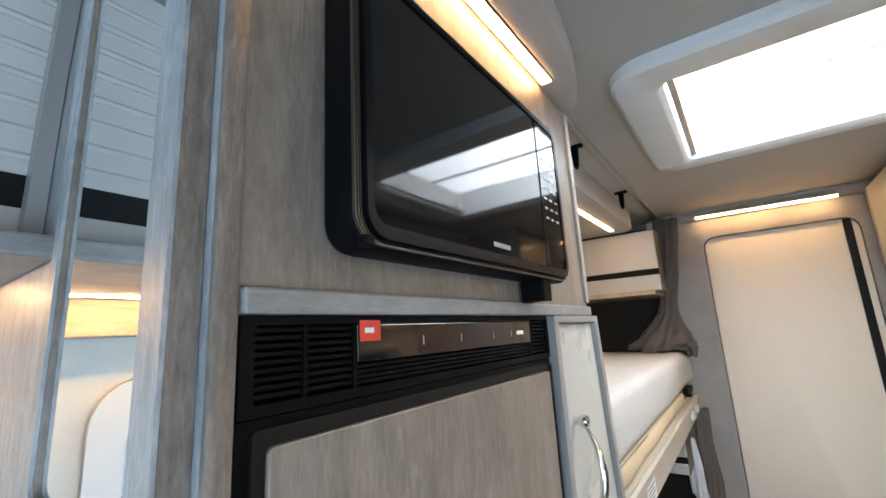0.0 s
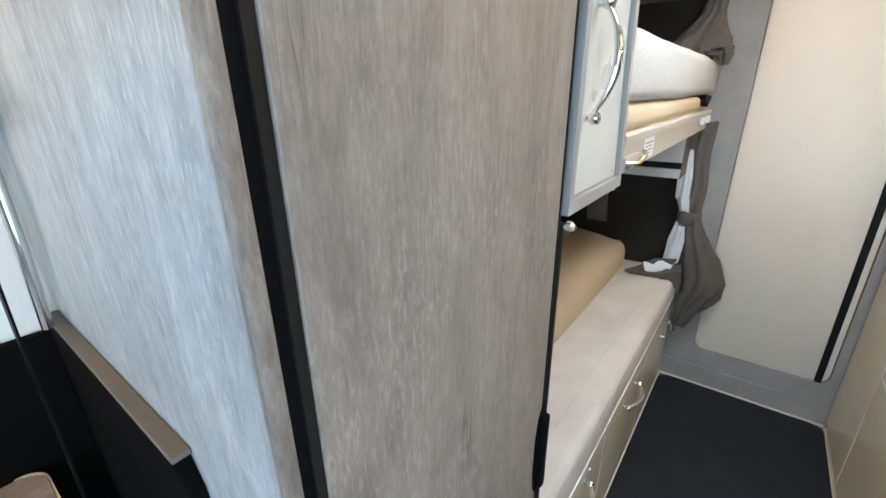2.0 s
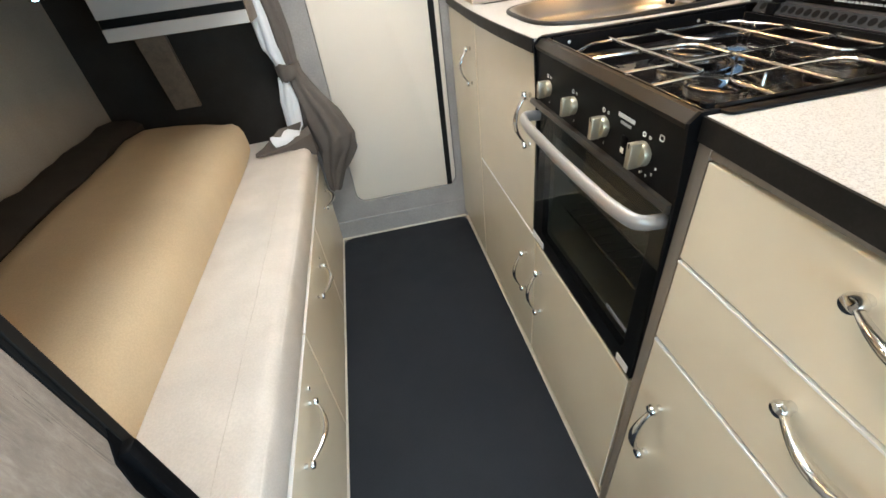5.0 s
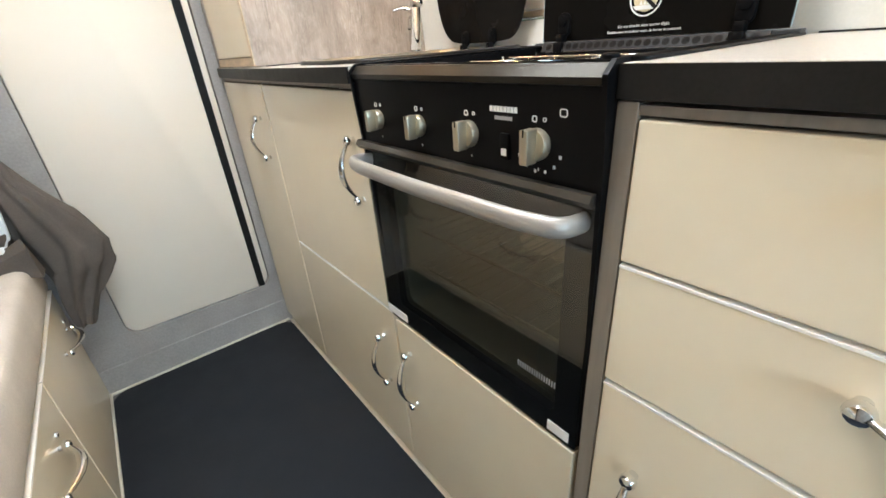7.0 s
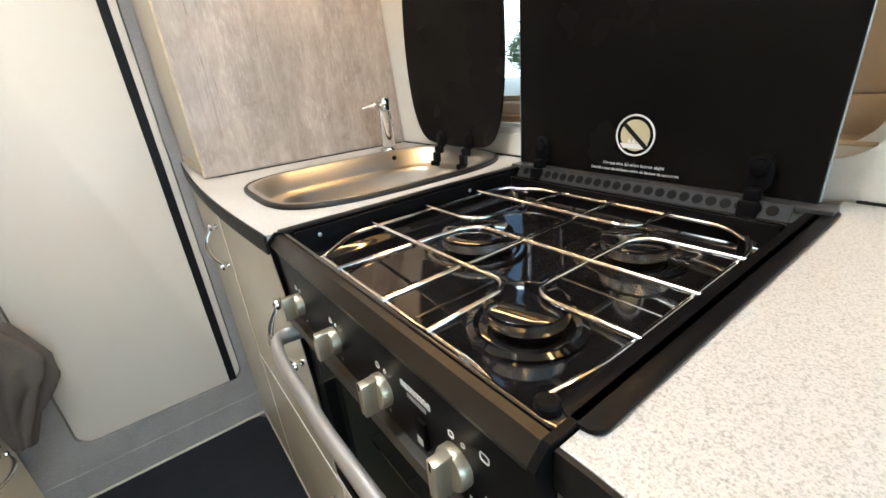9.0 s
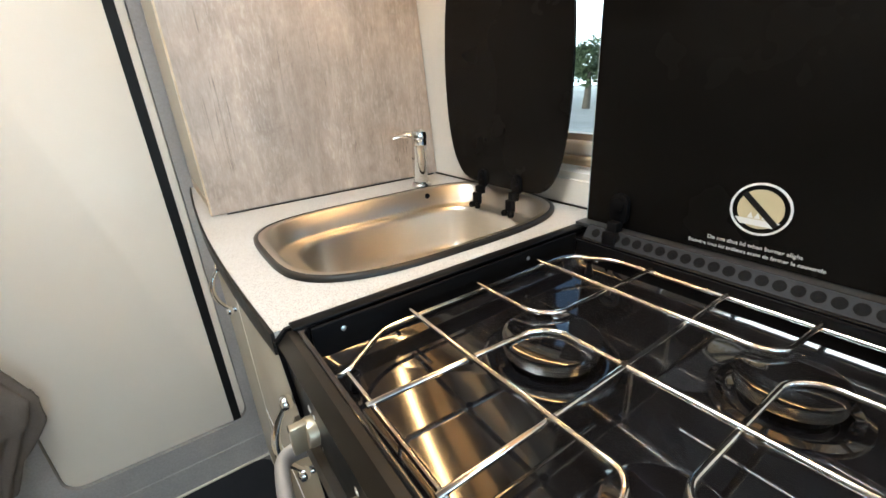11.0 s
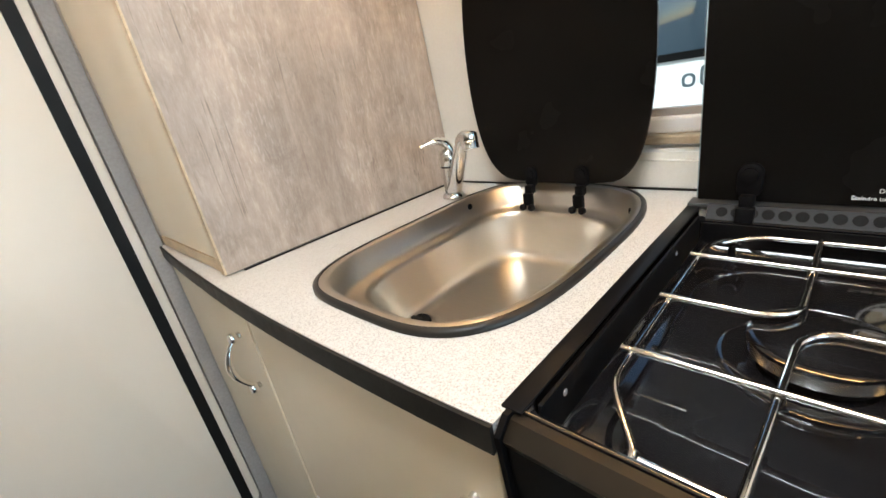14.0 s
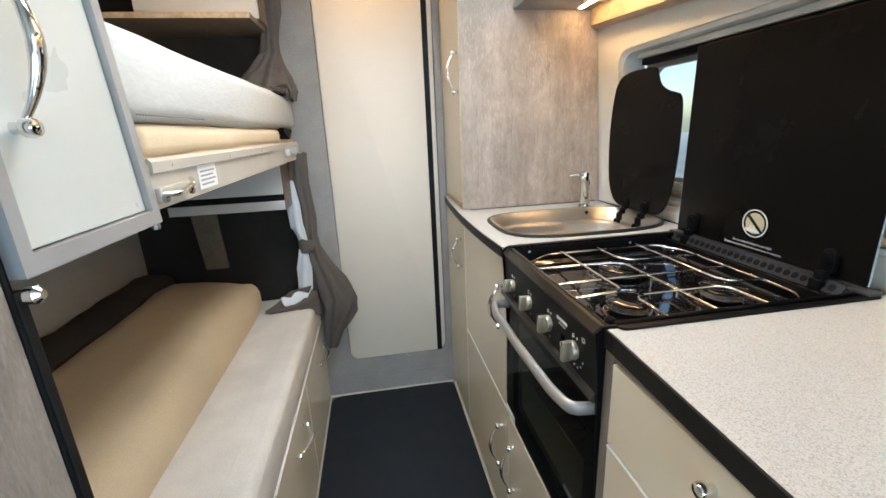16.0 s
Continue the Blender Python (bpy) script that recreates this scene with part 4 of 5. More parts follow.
part("tie_band", drape([(0.845, -0.016, 1.972, 0.040, 0.034), (0.835, -0.016, 1.972, 0.043, 0.036), (0.80, -0.014, 1.972, 0.043, 0.036), (0.79, -0.014, 1.972, 0.040, 0.034)], 4, 0.03, 0.0, 40), BROWN_CLOTH, lo_c, "brown tie band", 70)
flap = loft([[(-0.02, 1.93, 0.645), (-0.02, 1.95, 0.625), (-0.03, 1.94, 0.60), (-0.05, 1.92, 0.602)], [(-0.10, 1.90, 0.640), (-0.09, 1.93, 0.612), (-0.08, 1.90, 0.585), (-0.10, 1.87, 0.590)], [(-0.17, 1.88, 0.590), (-0.15, 1.92, 0.578), (-0.14, 1.87, 0.570), (-0.17, 1.85, 0.572)], [(-0.205, 1.87, 0.574), (-0.19, 1.90, 0.572), (-0.18, 1.86, 0.568), (-0.20, 1.845, 0.568)]])
part("flap", flap, BROWN_CLOTH, lo_c, "", 70)
part("flap", loft([[(-0.01, 1.90, 0.60), (-0.01, 1.93, 0.605), (-0.02, 1.92, 0.57)], [(-0.06, 1.885, 0.615), (-0.07, 1.91, 0.632), (-0.06, 1.88, 0.59)], [(-0.13, 1.86, 0.606), (-0.14, 1.89, 0.618), (-0.12, 1.855, 0.59)]]), LINING, lo_c, "folded white lining", 70)
part("flap", loft([[(0.01, 1.88, 0.61), (0.0, 1.93, 0.625), (0.015, 1.93, 0.53), (0.01, 1.89, 0.52)], [(-0.07, 1.86, 0.587), (-0.07, 1.89, 0.60), (-0.07, 1.88, 0.570), (-0.07, 1.86, 0.568)], [(-0.185, 1.84, 0.576), (-0.185, 1.86, 0.578), (-0.185, 1.85, 0.569), (-0.185, 1.84, 0.568)]]), BROWN_CLOTH, lo_c, "", 70)

# ---- kitchen ----
K = 0.605


def kitchen_unit(y0, y1, z0, z1, label, handle, group="kitchen doors", name="kitchen_cabinet", edge=False, inner=None):
    """A base unit: carcass, gloss front, and its handle from (y, z) to (y, z)."""
    u = thing(name, (0.8, (y0 + y1) / 2, z0), label, "drawer" if "drawer" in name else "cabinet", group)
    part("body", box(K + 0.019, 1.08, y0 + 0.001, y1 - 0.001, z0 + 0.002, (inner or z1) - 0.002), CARCASS, u)
    f = part("door" if "drawer" not in name else "front", box(K, K + 0.018, y0 + 0.0015, y1 - 0.0015, z0 + 0.0015, z1 - 0.003, 0.0018), CREAM, u, "cream gloss front")
    if edge:
        part("top_edge", box(K - 0.0008, K + 0.0182, y0 + 0.002, y1 - 0.002, z1 - 0.0032, z1 - 0.0002), WHITE_EDGE, f, "white edge strip")
    if handle:
        ya, za, yb, zb = handle
        bow_handle(f, (K, ya, za), (K, yb, zb), (-1, 0, 0))
    return u


kitchen_unit(1.670, 2.036, 0.05, 0.938, "narrow tall cream base cabinet with chrome handle", (1.735, 0.846, 1.731, 0.738))
kitchen_unit(1.160, 1.664, 0.494, 0.938, "cream base cabinet door beside the cooker", (1.196, 0.850, 1.192, 0.735), inner=0.79)
kitchen_unit(1.142, 1.664, 0.05, 0.492, "cream lower cabinet with white top edge", (1.204, 0.396, 1.200, 0.262), edge=True)
kitchen_unit(0.690, 1.138, 0.05, 0.482, "cream cabinet door under the oven", (1.094, 0.408, 1.090, 0.266))
kitchen_unit(0.150, 0.664, 0.791, 0.932, "cream top drawer with chrome handle", (0.470, 0.897, 0.340, 0.895), "kitchen drawers", "drawer_cabinet")
kitchen_unit(0.150, 0.664, 0.639, 0.789, "cream middle drawer with white edge and chrome handle", (0.470, 0.748, 0.340, 0.746), "kitchen drawers", "drawer_cabinet", True)
kitchen_unit(0.150, 0.664, 0.05, 0.635, "deep cream bottom drawer with white edge and upright handle", (0.610, 0.523, 0.607, 0.390), "kitchen drawers", "drawer_cabinet", True)
part_posts = thing("cabinet_frame", (0.8, 1.2, 0), "grey wood framework of the kitchen block", "cabinet frame")
part("post", box(K + 0.001, 1.08, 0.6645, 0.6845, 0.0, 0.943, 0.001), CARCASS, part_posts)
part("post", box(K + 0.004, 1.08, 0.134, 0.149, 0.0, 0.944, 0.001), WOOD, part_posts)
part("top_rail", box(K + 0.002, K + 0.02, 0.150, 0.664, 0.9325, 0.9405), CARCASS, part_posts)
part("top_rail", box(K + 0.002, K + 0.02, 1.160, 2.036, 0.9385, 0.9485), CARCASS, part_posts)
part("plinth", box(K + 0.012, K + 0.03, 0.15, 2.04, 0.0, 0.049), CREAM, part_posts)
part("filler", box(K + 0.004, K + 0.02, 1.6645, 1.6695, 0.05, 0.942), ALU, part_posts)
part("filler", box(K + 0.001, K + 0.02, 2.0365, 2.046, 0.0, 0.942), WALL_GREY, part_posts)


def front_edge(y):
    """The worktop's gently bowed front."""
    if y < 0.69:
        return 0.606 - 0.043 * max(0.0, 0.665 - y)
    return 0.578 + 0.10 * (y - 1.50) ** 2 + (0.0 if y < 1.75 else -0.02 * (y - 1.75))


def worktop(name, y0, y1, label, base_z, top_z, hole=None):
    top = thing(name, (0.85, (y0 + y1) / 2, 0.946), label, "worktop")
    steps = 24
    edge = [(front_edge(y0 + (y1 - y0) * i / steps), y0 + (y1 - y0) * i / steps) for i in range(steps + 1)]
    if hole is None:
        outline = edge + [(1.143, y1), (1.143, y0)]
        part("slab", prism(outline, "z", base_z + 0.002, top_z, 0.001), COUNTER, top)
    else:
        own = bmesh.new()
        n = len(hole)
        outer = []
        cx, cy = sum(p[0] for p in hole) / n, sum(p[1] for p in hole) / n
        for u, v in hole:
            d = Vector((u - cx, v - cy)).normalized()
            best = 9.0
            for k in range(1, 400):
                q = (cx + d.x * k * 0.003, cy + d.y * k * 0.003)
                if q[1] > y1 or q[1] < y0 or q[0] > 1.143 or q[0] < front_edge(q[1]):
                    best = (k - 1) * 0.003
                    for f in range(1, 13):
                        q = (cx + d.x * (best + 0.003 * 0.5 ** f), cy + d.y * (best + 0.003 * 0.5 ** f))
                        if not (q[1] > y1 or q[1] < y0 or q[0] > 1.143 or q[0] < front_edge(q[1])):
                            best += 0.003 * 0.5 ** f
                    break
            outer.append((cx + d.x * best, cy + d.y * best))
        for cxy in ((1.143, y0), (1.143, y1), (front_edge(y0), y0), (front_edge(y1), y1)):
            i = min(range(n), key=lambda j: (outer[j][0] - cxy[0]) ** 2 + (outer[j][1] - cxy[1]) ** 2)
            outer[i] = cxy
        own.free()
        part("slab", ring(hole, outer, "z", base_z + 0.002, top_z), COUNTER, top)
    strip = [(x - 0.004, y) for x, y in edge]
    part("edge_band", prism(strip + [(x - 0.0003, y) for x, y in reversed(edge)], "z", base_z, top_z - 0.0004), BLACK_EDGE, top, "black edge band")
    return top


def sink_outline(grow, n=96, centre=(0.886, 1.360), half=(0.251, 0.172)):
    """The sink's rounded outline, squarer towards the back wall's far corner."""
    out = []
    for k in range(n):
        a = 2 * math.pi * k / n
        c, s = math.cos(a), math.sin(a)
        q = (3.0 if s < 0 else 4.4) if c > 0 else (3.4 if s < 0 else 4.0)
        u, v = math.copysign(abs(c) ** (2 / q), c), math.copysign(abs(s) ** (2 / q), s)
        out.append((centre[0] + u * (half[0] + grow), centre[1] + v * (half[1] + grow)))
    return out


sink_top = worktop("sink_worktop", 1.147, 2.040, "speckled white worktop with black edge round the sink", 0.949, 0.9752, sink_outline(-0.010))
drawer_top = worktop("drawer_worktop", 0.125, 0.6840, "speckled white worktop with black edge over the drawers", 0.9450, 0.9735)
part("back_seal", box(1.138, 1.1425, 1.158, 1.664, 0.9753, 0.978), BLACK_TRIM, sink_top)
part("back_seal", box(1.1385, 1.1425, 0.130, 0.672, 0.9737, 0.9765), BLACK_TRIM, drawer_top)
part("side_seal", box(0.63, 1.13, 1.6615, 1.6655, 0.9753, 0.9775), BLACK_TRIM, sink_top)

sink = thing("sink", (0.886, 1.360, 0.83), "brushed steel sink with dark rim, glass lid raised", "sink")


def sink_loop(grow, z):
    return [(x, y, z) for x, y in sink_outline(grow)]


part("gasket", loft([sink_loop(0.004, 0.9755), sink_loop(0.004, 0.980), sink_loop(0.001, 0.983), sink_loop(-0.003, 0.983), sink_loop(-0.004, 0.9755)], False), SINK_RIM, sink, "dark rounded rim gasket", 60)
# rim wall, ledge, then a narrower bowl with a flat floor
LEVELS = [(0.886, 1.360, 0.2485, 0.1695, 0.9815), (0.886, 1.360, 0.243, 0.164, 0.9835), (0.886, 1.360, 0.236, 0.157, 0.980), (0.886, 1.360, 0.230, 0.153, 0.946), (0.886, 1.361, 0.227, 0.150, 0.9425), (0.886, 1.361, 0.222, 0.147, 0.9410),
          (0.890, 1.362, 0.200, 0.140, 0.9400), (0.891, 1.362, 0.196, 0.136, 0.9375), (0.892, 1.362, 0.192, 0.133, 0.930), (0.900, 1.366, 0.172, 0.118, 0.870), (0.903, 1.367, 0.166, 0.113, 0.857), (0.906, 1.368, 0.155, 0.105, 0.850), (0.908, 1.369, 0.140, 0.093, 0.8485), (0.880, 1.340, 0.05, 0.04, 0.8470)]
part("bowl", loft([[(x, y, z) for x, y in sink_outline(0.0, 96, (cx, cy), (hx, hy))] for cx, cy, hx, hy, z in LEVELS], "last"), STEEL, sink, "brushed steel bowl", 60)
for x, y, r in ((0.866, 1.316, 0.036), (0.786, 1.458, 0.028)):
    drain = part("drain", disc((x, y, 0.8490), (0, 0, 1), [(r, -0.001), (r, 0.0015), (r * 0.83, 0.003), (r * 0.8, 0.001), (r * 0.33, 0.001)], 28), STEEL, sink, "steel drain ring", 50)
    part("plug", disc((x, y, 0.8500), (0, 0, 1), [(r * 0.78, 0), (r * 0.75, 0.004), (0.004, 0.005)], 24), BLACK, drain, "black plug", 40)
    part("plug_grip", box(x - 0.004, x + 0.004, y - r * 0.45, y + r * 0.45, 0.8545, 0.8595, 0.002), BLACK_TRIM, drain)
for x, y, d in ((1.012, 1.5135, (-0.1, -1, 0)), (1.050, 1.2256, (-0.4, 0.92, 0))):
    part("overflow", disc((x, y, 0.966), d, [(0.006, -0.006), (0.006, 0.0015), (0.003, 0.002)], 12), BLACK, sink, "", 40)

TX, TY = 1.036, 1.573
tap = thing("tap", (TX, TY, 0.976), "chrome mixer tap with a single lever and leaning spout", "tap")


def reach(d, z):
    """A point above the tap's foot, d towards the sink's middle."""
    return (TX - 0.51 * d, TY - 0.86 * d, z)


part("base_ring", disc((TX, TY, 0.9755), (0, 0, 1), [(0.023, 0), (0.023, 0.004), (0.020, 0.008), (0.016, 0.009)], 28), CHROME, tap, "", 40)
part("body", disc((TX, TY, 0.983), (0, 0, 1), [(0.0175, 0), (0.0160, 0.012), (0.0155, 0.055), (0.0165, 0.060), (0.0165, 0.074), (0.0150, 0.084), (0.010, 0.090), (0.002, 0.092)], 28), CHROME, tap, "", 40)
part("collar", disc((TX, TY, 1.0385), (0, 0, 1), [(0.0168, 0), (0.0172, 0.0008), (0.0172, 0.0022), (0.0168, 0.003)], 28), BLACK_TRIM, tap)
part("spout", tube(bent([reach(0.006, 0.988), reach(0.030, 1.012), reach(0.108, 1.100), reach(0.128, 1.108), reach(0.146, 1.106)], 0.022), [0.0150, 0.0150] + [0.0145] * 5 + [0.0125] * 6 + [0.0125] * 6 + [0.0125], 16, None, 0.85), CHROME, tap, "straight leaning spout", 50)
part("nozzle", disc(reach(0.142, 1.112), (-0.12, -0.2, -1), [(0.010, -0.002), (0.0145, 0.001), (0.0150, 0.012), (0.0140, 0.0135), (0.0145, 0.015), (0.0140, 0.026), (0.006, 0.026)], 20), CHROME, tap, "", 40)
part("lever", tube(bent([(TX + 0.010, TY - 0.006, 1.056), (TX + 0.004, TY, 1.086), (TX - 0.020, TY + 0.010, 1.095), (TX - 0.052, TY + 0.022, 1.088)], 0.016), [0.0135] + [0.0150] * 6 + [0.0120] * 5 + [0.0070, 0.0055], 14, None, 0.55), CHROME, tap, "curved chrome lever", 50)

S = 1.105
edge = [(1.285, 0.992), (1.250, 1.005), (1.226, 1.045), (1.212, 1.115), (1.207, 1.20), (1.210, 1.30), (1.219, 1.330), (1.238, 1.337), (1.275, 1.345), (1.305, 1.362), (1.318, 1.385), (1.325, 1.405), (1.338, 1.414), (1.40, 1.416), (1.468, 1.413), (1.508, 1.40), (1.532, 1.365), (1.545, 1.29), (1.550, 1.20), (1.544, 1.11), (1.528, 1.045), (1.500, 1.006), (1.462, 0.992)]


def cut_corners(line, rounds=2):
    """A closed outline with its corners cut again and again until it is round."""
    for _ in range(rounds):
        line = [q for a, b in zip(line, line[1:] + line[:1]) for q in ((a[0] * 0.75 + b[0] * 0.25, a[1] * 0.75 + b[1] * 0.25), (a[0] * 0.25 + b[0] * 0.75, a[1] * 0.25 + b[1] * 0.75))]
    return line


def hinge(parent, at, size=1.0):
    """A black lid hinge: round eye, arm and two screw feet."""
    x, y, z = at
    bm = prism(rounded(y - 0.012 * size, y + 0.012 * size, z + 0.004, z + 0.043 * size, 0.0115 * size), "x", x - 0.016, x - 0.006, 0.002)
    disc((x - 0.016, y, z + 0.030 * size), (-1, 0, 0), [(0.0085 * size, 0), (0.008 * size, 0.003), (0.003, 0.004)], 16, bm)
    box(x - 0.028, x - 0.010, y - 0.007 * size, y + 0.007 * size, z - 0.008, z + 0.010, 0.002, 2, bm)
    box(x - 0.034, x - 0.022, y - 0.009 * size, y + 0.009 * size, z - 0.028, z - 0.004, 0.002, 2, bm)
    for dy in (-0.009, 0.009):
        disc((x - 0.036, y + dy * size, z - 0.030), (-1, 0, 0.2), [(0.0065 * size, -0.004), (0.0065 * size, 0.002), (0.003, 0.005)], 12, bm)
    return part("hinge", bm, BLACK, parent, "black plastic hinge", 40)


lid = part("lid", prism(cut_corners(edge), "x", S - 0.0025, S + 0.0025), LID_GLASS, sink, "raised black glass lid with a notched corner")
hinge(lid, (S + 0.006, 1.426, 0.980)), hinge(lid, (S + 0.006, 1.325, 0.982))

# ---- cooker ----
cooker = thing("cooker", (0.82, 0.917, 0.48), "black built-in gas cooker with oven and four knobs", "cooker")
part("side_panel", prism([(0.5965, 0.880), (0.588, 0.966), (0.600, 0.9775), (1.085, 0.9775), (1.085, 0.49), (0.6125, 0.49)], "y", 0.6852, 0.6905), PANEL_BLACK, cooker, "", 30)
part("side_panel", prism([(0.5965, 0.846), (0.588, 0.966), (0.600, 0.9775), (1.085, 0.9775), (1.085, 0.49), (0.6125, 0.49)], "y", 1.1408, 1.1458), PANEL_BLACK, cooker, "", 30)
cp = part("control_panel", prism([(0.6005, 0.853), (0.5935, 0.956), (0.610, 0.956), (0.618, 0.853)], "y", 0.6908, 1.1405, 0.001), PANEL_BLACK, cooker, "black control panel")
part("front_lip", prism([(0.5925, 0.9565), (0.590, 0.9635), (0.601, 0.9745), (0.609, 0.9745), (0.609, 0.957)], "y", 0.6908, 1.1405, 0.001), BRONZE, cooker, "bronze front lip", 40)
part("lower_trim", prism([(0.588, 0.8495), (0.5915, 0.857), (0.603, 0.857), (0.603, 0.8425), (0.594, 0.8425)], "y", 0.6915, 1.158, 0.001), TRIM_STEEL, cooker, "metal trim under the control panel", 40)


def panel_x(z):
    return 0.6005 - (z - 0.853) * 0.068


for y, big in ((1.080, 0.80), (0.972, 0.82), (0.868, 0.88), (0.763, 0.92)):
    z = 0.897
    kn = part("knob", disc((panel_x(z), y, z), (-1, 0, 0.07), [(0.0185 * big, 0.001), (0.0185 * big, 0.008), (0.017 * big, 0.0105), (0.004, 0.011)], 28), KNOB, cooker, "champagne metal control knob", 40)
    part("grip", box(panel_x(z) - 0.0245, panel_x(z) - 0.008, y - 0.0058 * big, y + 0.0058 * big, z - 0.0195 * big, z + 0.0195 * big, 0.0015), KNOB, kn, "", 40)
    part("mark", box(panel_x(z) - 0.0250, panel_x(z) - 0.0243, y - 0.0008, y + 0.0008, z + 0.011, z + 0.0185), BLACK, kn)
    for dy, w in ((0.004, 0.0038), (-0.009, 0.0024)):
        zz = z + 0.028 * big
        part("mark", ring(rounded(y + dy - w * 0.55, y + dy + w * 0.55, zz - w * 0.6, zz + w * 0.6, w * 0.4), rounded(y + dy - w * 0.85, y + dy + w * 0.85, zz - w * 0.9, zz + w * 0.9, w * 0.6), "x", panel_x(zz) - 0.0006, panel_x(zz) + 0.001), PRINT, cp)
    part("mark", box(panel_x(z - 0.027) - 0.0006, panel_x(z - 0.027) + 0.001, y - 0.0006, y + 0.0006, z - 0.029, z - 0.0255), PRINT, cp)
part("mark", ring(rounded(0.728, 0.735, 0.928, 0.934, 0.0018), rounded(0.727, 0.736, 0.927, 0.935, 0.0025), "x", panel_x(0.93) - 0.0006, panel_x(0.93) + 0.001), PRINT, cp)
for i in range(6):
    a = radians(200 + 26 * i)
    y, z = 0.763 + 0.030 * math.cos(a), 0.897 + 0.030 * math.sin(a)
    part("mark", box(panel_x(z) - 0.0006, panel_x(z) + 0.001, y - 0.0014, y + 0.0014, z - 0.0018, z + 0.0018), PRINT, cp)
for i in range(8):
    y = 0.7905 + i * 0.0052
    part("mark", box(panel_x(0.93) - 0.0006, panel_x(0.93) + 0.001, y, y + 0.0040, 0.9265, 0.9325), PRINT, cp, "pale maker's badge")
part("mark", box(panel_x(0.92) - 0.0006, panel_x(0.92) + 0.001, 0.798, 0.824, 0.918, 0.922), PRINT_GREY, cp)
sw = part("switch", box(panel_x(0.89) - 0.004, panel_x(0.89) + 0.002, 0.802, 0.816, 0.874, 0.904, 0.002), BLACK, cp, "rocker switch", 40)
part("mark", box(panel_x(0.884) - 0.0046, panel_x(0.884) - 0.0036, 0.805, 0.813, 0.879, 0.887), PRINT, sw)

# oven: cavity, racks, glazed door and bow handle
part("cavity", ring(rounded(0.724, 1.112, 0.525, 0.815, 0.02), rounded(0.695, 1.142, 0.496, 0.838, 0.002), "x", 0.634, 0.98), varied("grey_oven_enamel", (0.16, 0.16, 0.145), 9, 0.1, 0.35), cooker)
part("cavity_back", box(0.975, 0.99, 0.70, 1.14, 0.50, 0.84), STEEL, cooker)
for z in (0.60, 0.68):
    rack = part("oven_rack", tube([(0.66, 0.728, z), (0.66, 1.108, z)], 0.003, 6), CHROME, cooker, "chrome oven rack")
    for i in range(14):
        y = 0.74 + i * 0.028
        part("bar", tube([(0.66, y, z), (0.96, y, z)], 0.0015, 5), CHROME, rack)
od = part("oven_door", ring(rounded(0.728, 1.106, 0.528, 0.806, 0.012), rounded(0.690, 1.158, 0.487, 0.8405, 0.005), "x", 0.607, 0.622), PANEL_BLACK, cooker, "black oven door frame", 30)
part("glass", box(0.6045, 0.6075, 0.6905, 1.1575, 0.4875, 0.8400), OVEN_GLASS, od, "smoked glass door front")
hp = bent([(0.606, 0.706, 0.822), (0.566, 0.706, 0.826), (0.556, 0.76, 0.826), (0.552, 0.924, 0.826), (0.556, 1.088, 0.826), (0.566, 1.142, 0.826), (0.606, 1.142, 0.822)], 0.02, 6)
part("handle", tube(hp, 0.0078, 16, None, 1.5), SILVER, od, "satin aluminium bow handle", 50)
part("label", box(0.6032, 0.6044, 1.085, 1.154, 0.494, 0.512), PAPER, od, "white warning label")
part("label", box(0.6032, 0.6044, 0.700, 0.735, 0.494, 0.512), PAPER, od, "white warning label")
for i in range(16):
    y = 0.727 + i * 0.0042
    part("mark", box(0.6035, 0.6044, y, y + 0.0016, 0.575, 0.585), PRINT_GREY, od)

hob = thing("gas_hob", (0.83, 0.918, 0.93), "three-burner black enamel hob under chrome pan support", "hob")
rim_in, rim_out = rounded(0.614, 1.040, 0.704, 1.1345, 0.012), rounded(0.6095, 1.084, 0.691, 1.1404, 0.003)
bm = loft([[(u, v, z) for u, v in line] for line, z in ((rim_out, 0.964), (rim_out, 0.976), (rounded(0.611, 1.05, 0.693, 1.1390, 0.004), 0.9765), (rim_in, 0.9755), (rounded(0.615, 1.039, 0.705, 1.1335, 0.012), 0.944), (rounded(0.628, 1.030, 0.716, 1.1200, 0.02), 0.9285), (rounded(0.636, 1.024, 0.724, 1.1120, 0.02), 0.9265))], "last")
for v in bm.verts:
    if v.co.x > 1.02:
        v.co.z = min(v.co.z, 0.9655)
part("tray", bm, ENAMEL, hob, "glossy black enamel tray", 40)
part("back_wall", box(1.0330, 1.0365, 0.712, 1.1270, 0.929, 0.9650, 0.001), PANEL_BLACK, hob, "matt black rear wall")
part("side_wall", box(0.622, 1.0325, 1.1275, 1.1310, 0.934, 0.9750, 0.001), PANEL_BLACK, hob, "matt black side wall")
part("flange", prism(rounded(0.622, 1.084, 0.672, 0.700, 0.010), "z", 0.9738, 0.9775, 0.001), PANEL_BLACK, hob, "black side flange over the worktop", 40)
part("flange", box(0.606, 1.086, 1.1340, 1.1510, 0.9757, 0.9785, 0.001), PANEL_BLACK, hob, "thin black side flange", 40)
part("stop_button", disc((0.621, 0.704, 0.9755), (0, 0, 1), [(0.008, 0), (0.008, 0.004), (0.0065, 0.0055), (0.001, 0.006)], 18), BLACK, hob, "black rubber lid stop", 40)
for x, y in ((0.655, 1.1280), (0.93, 1.1280)):
    part("screw", disc((x, y, 0.963), (0, -1, 0), [(0.003, -0.001), (0.003, 0.001), (0.001, 0.002)], 10), SATIN, hob, "", 40)
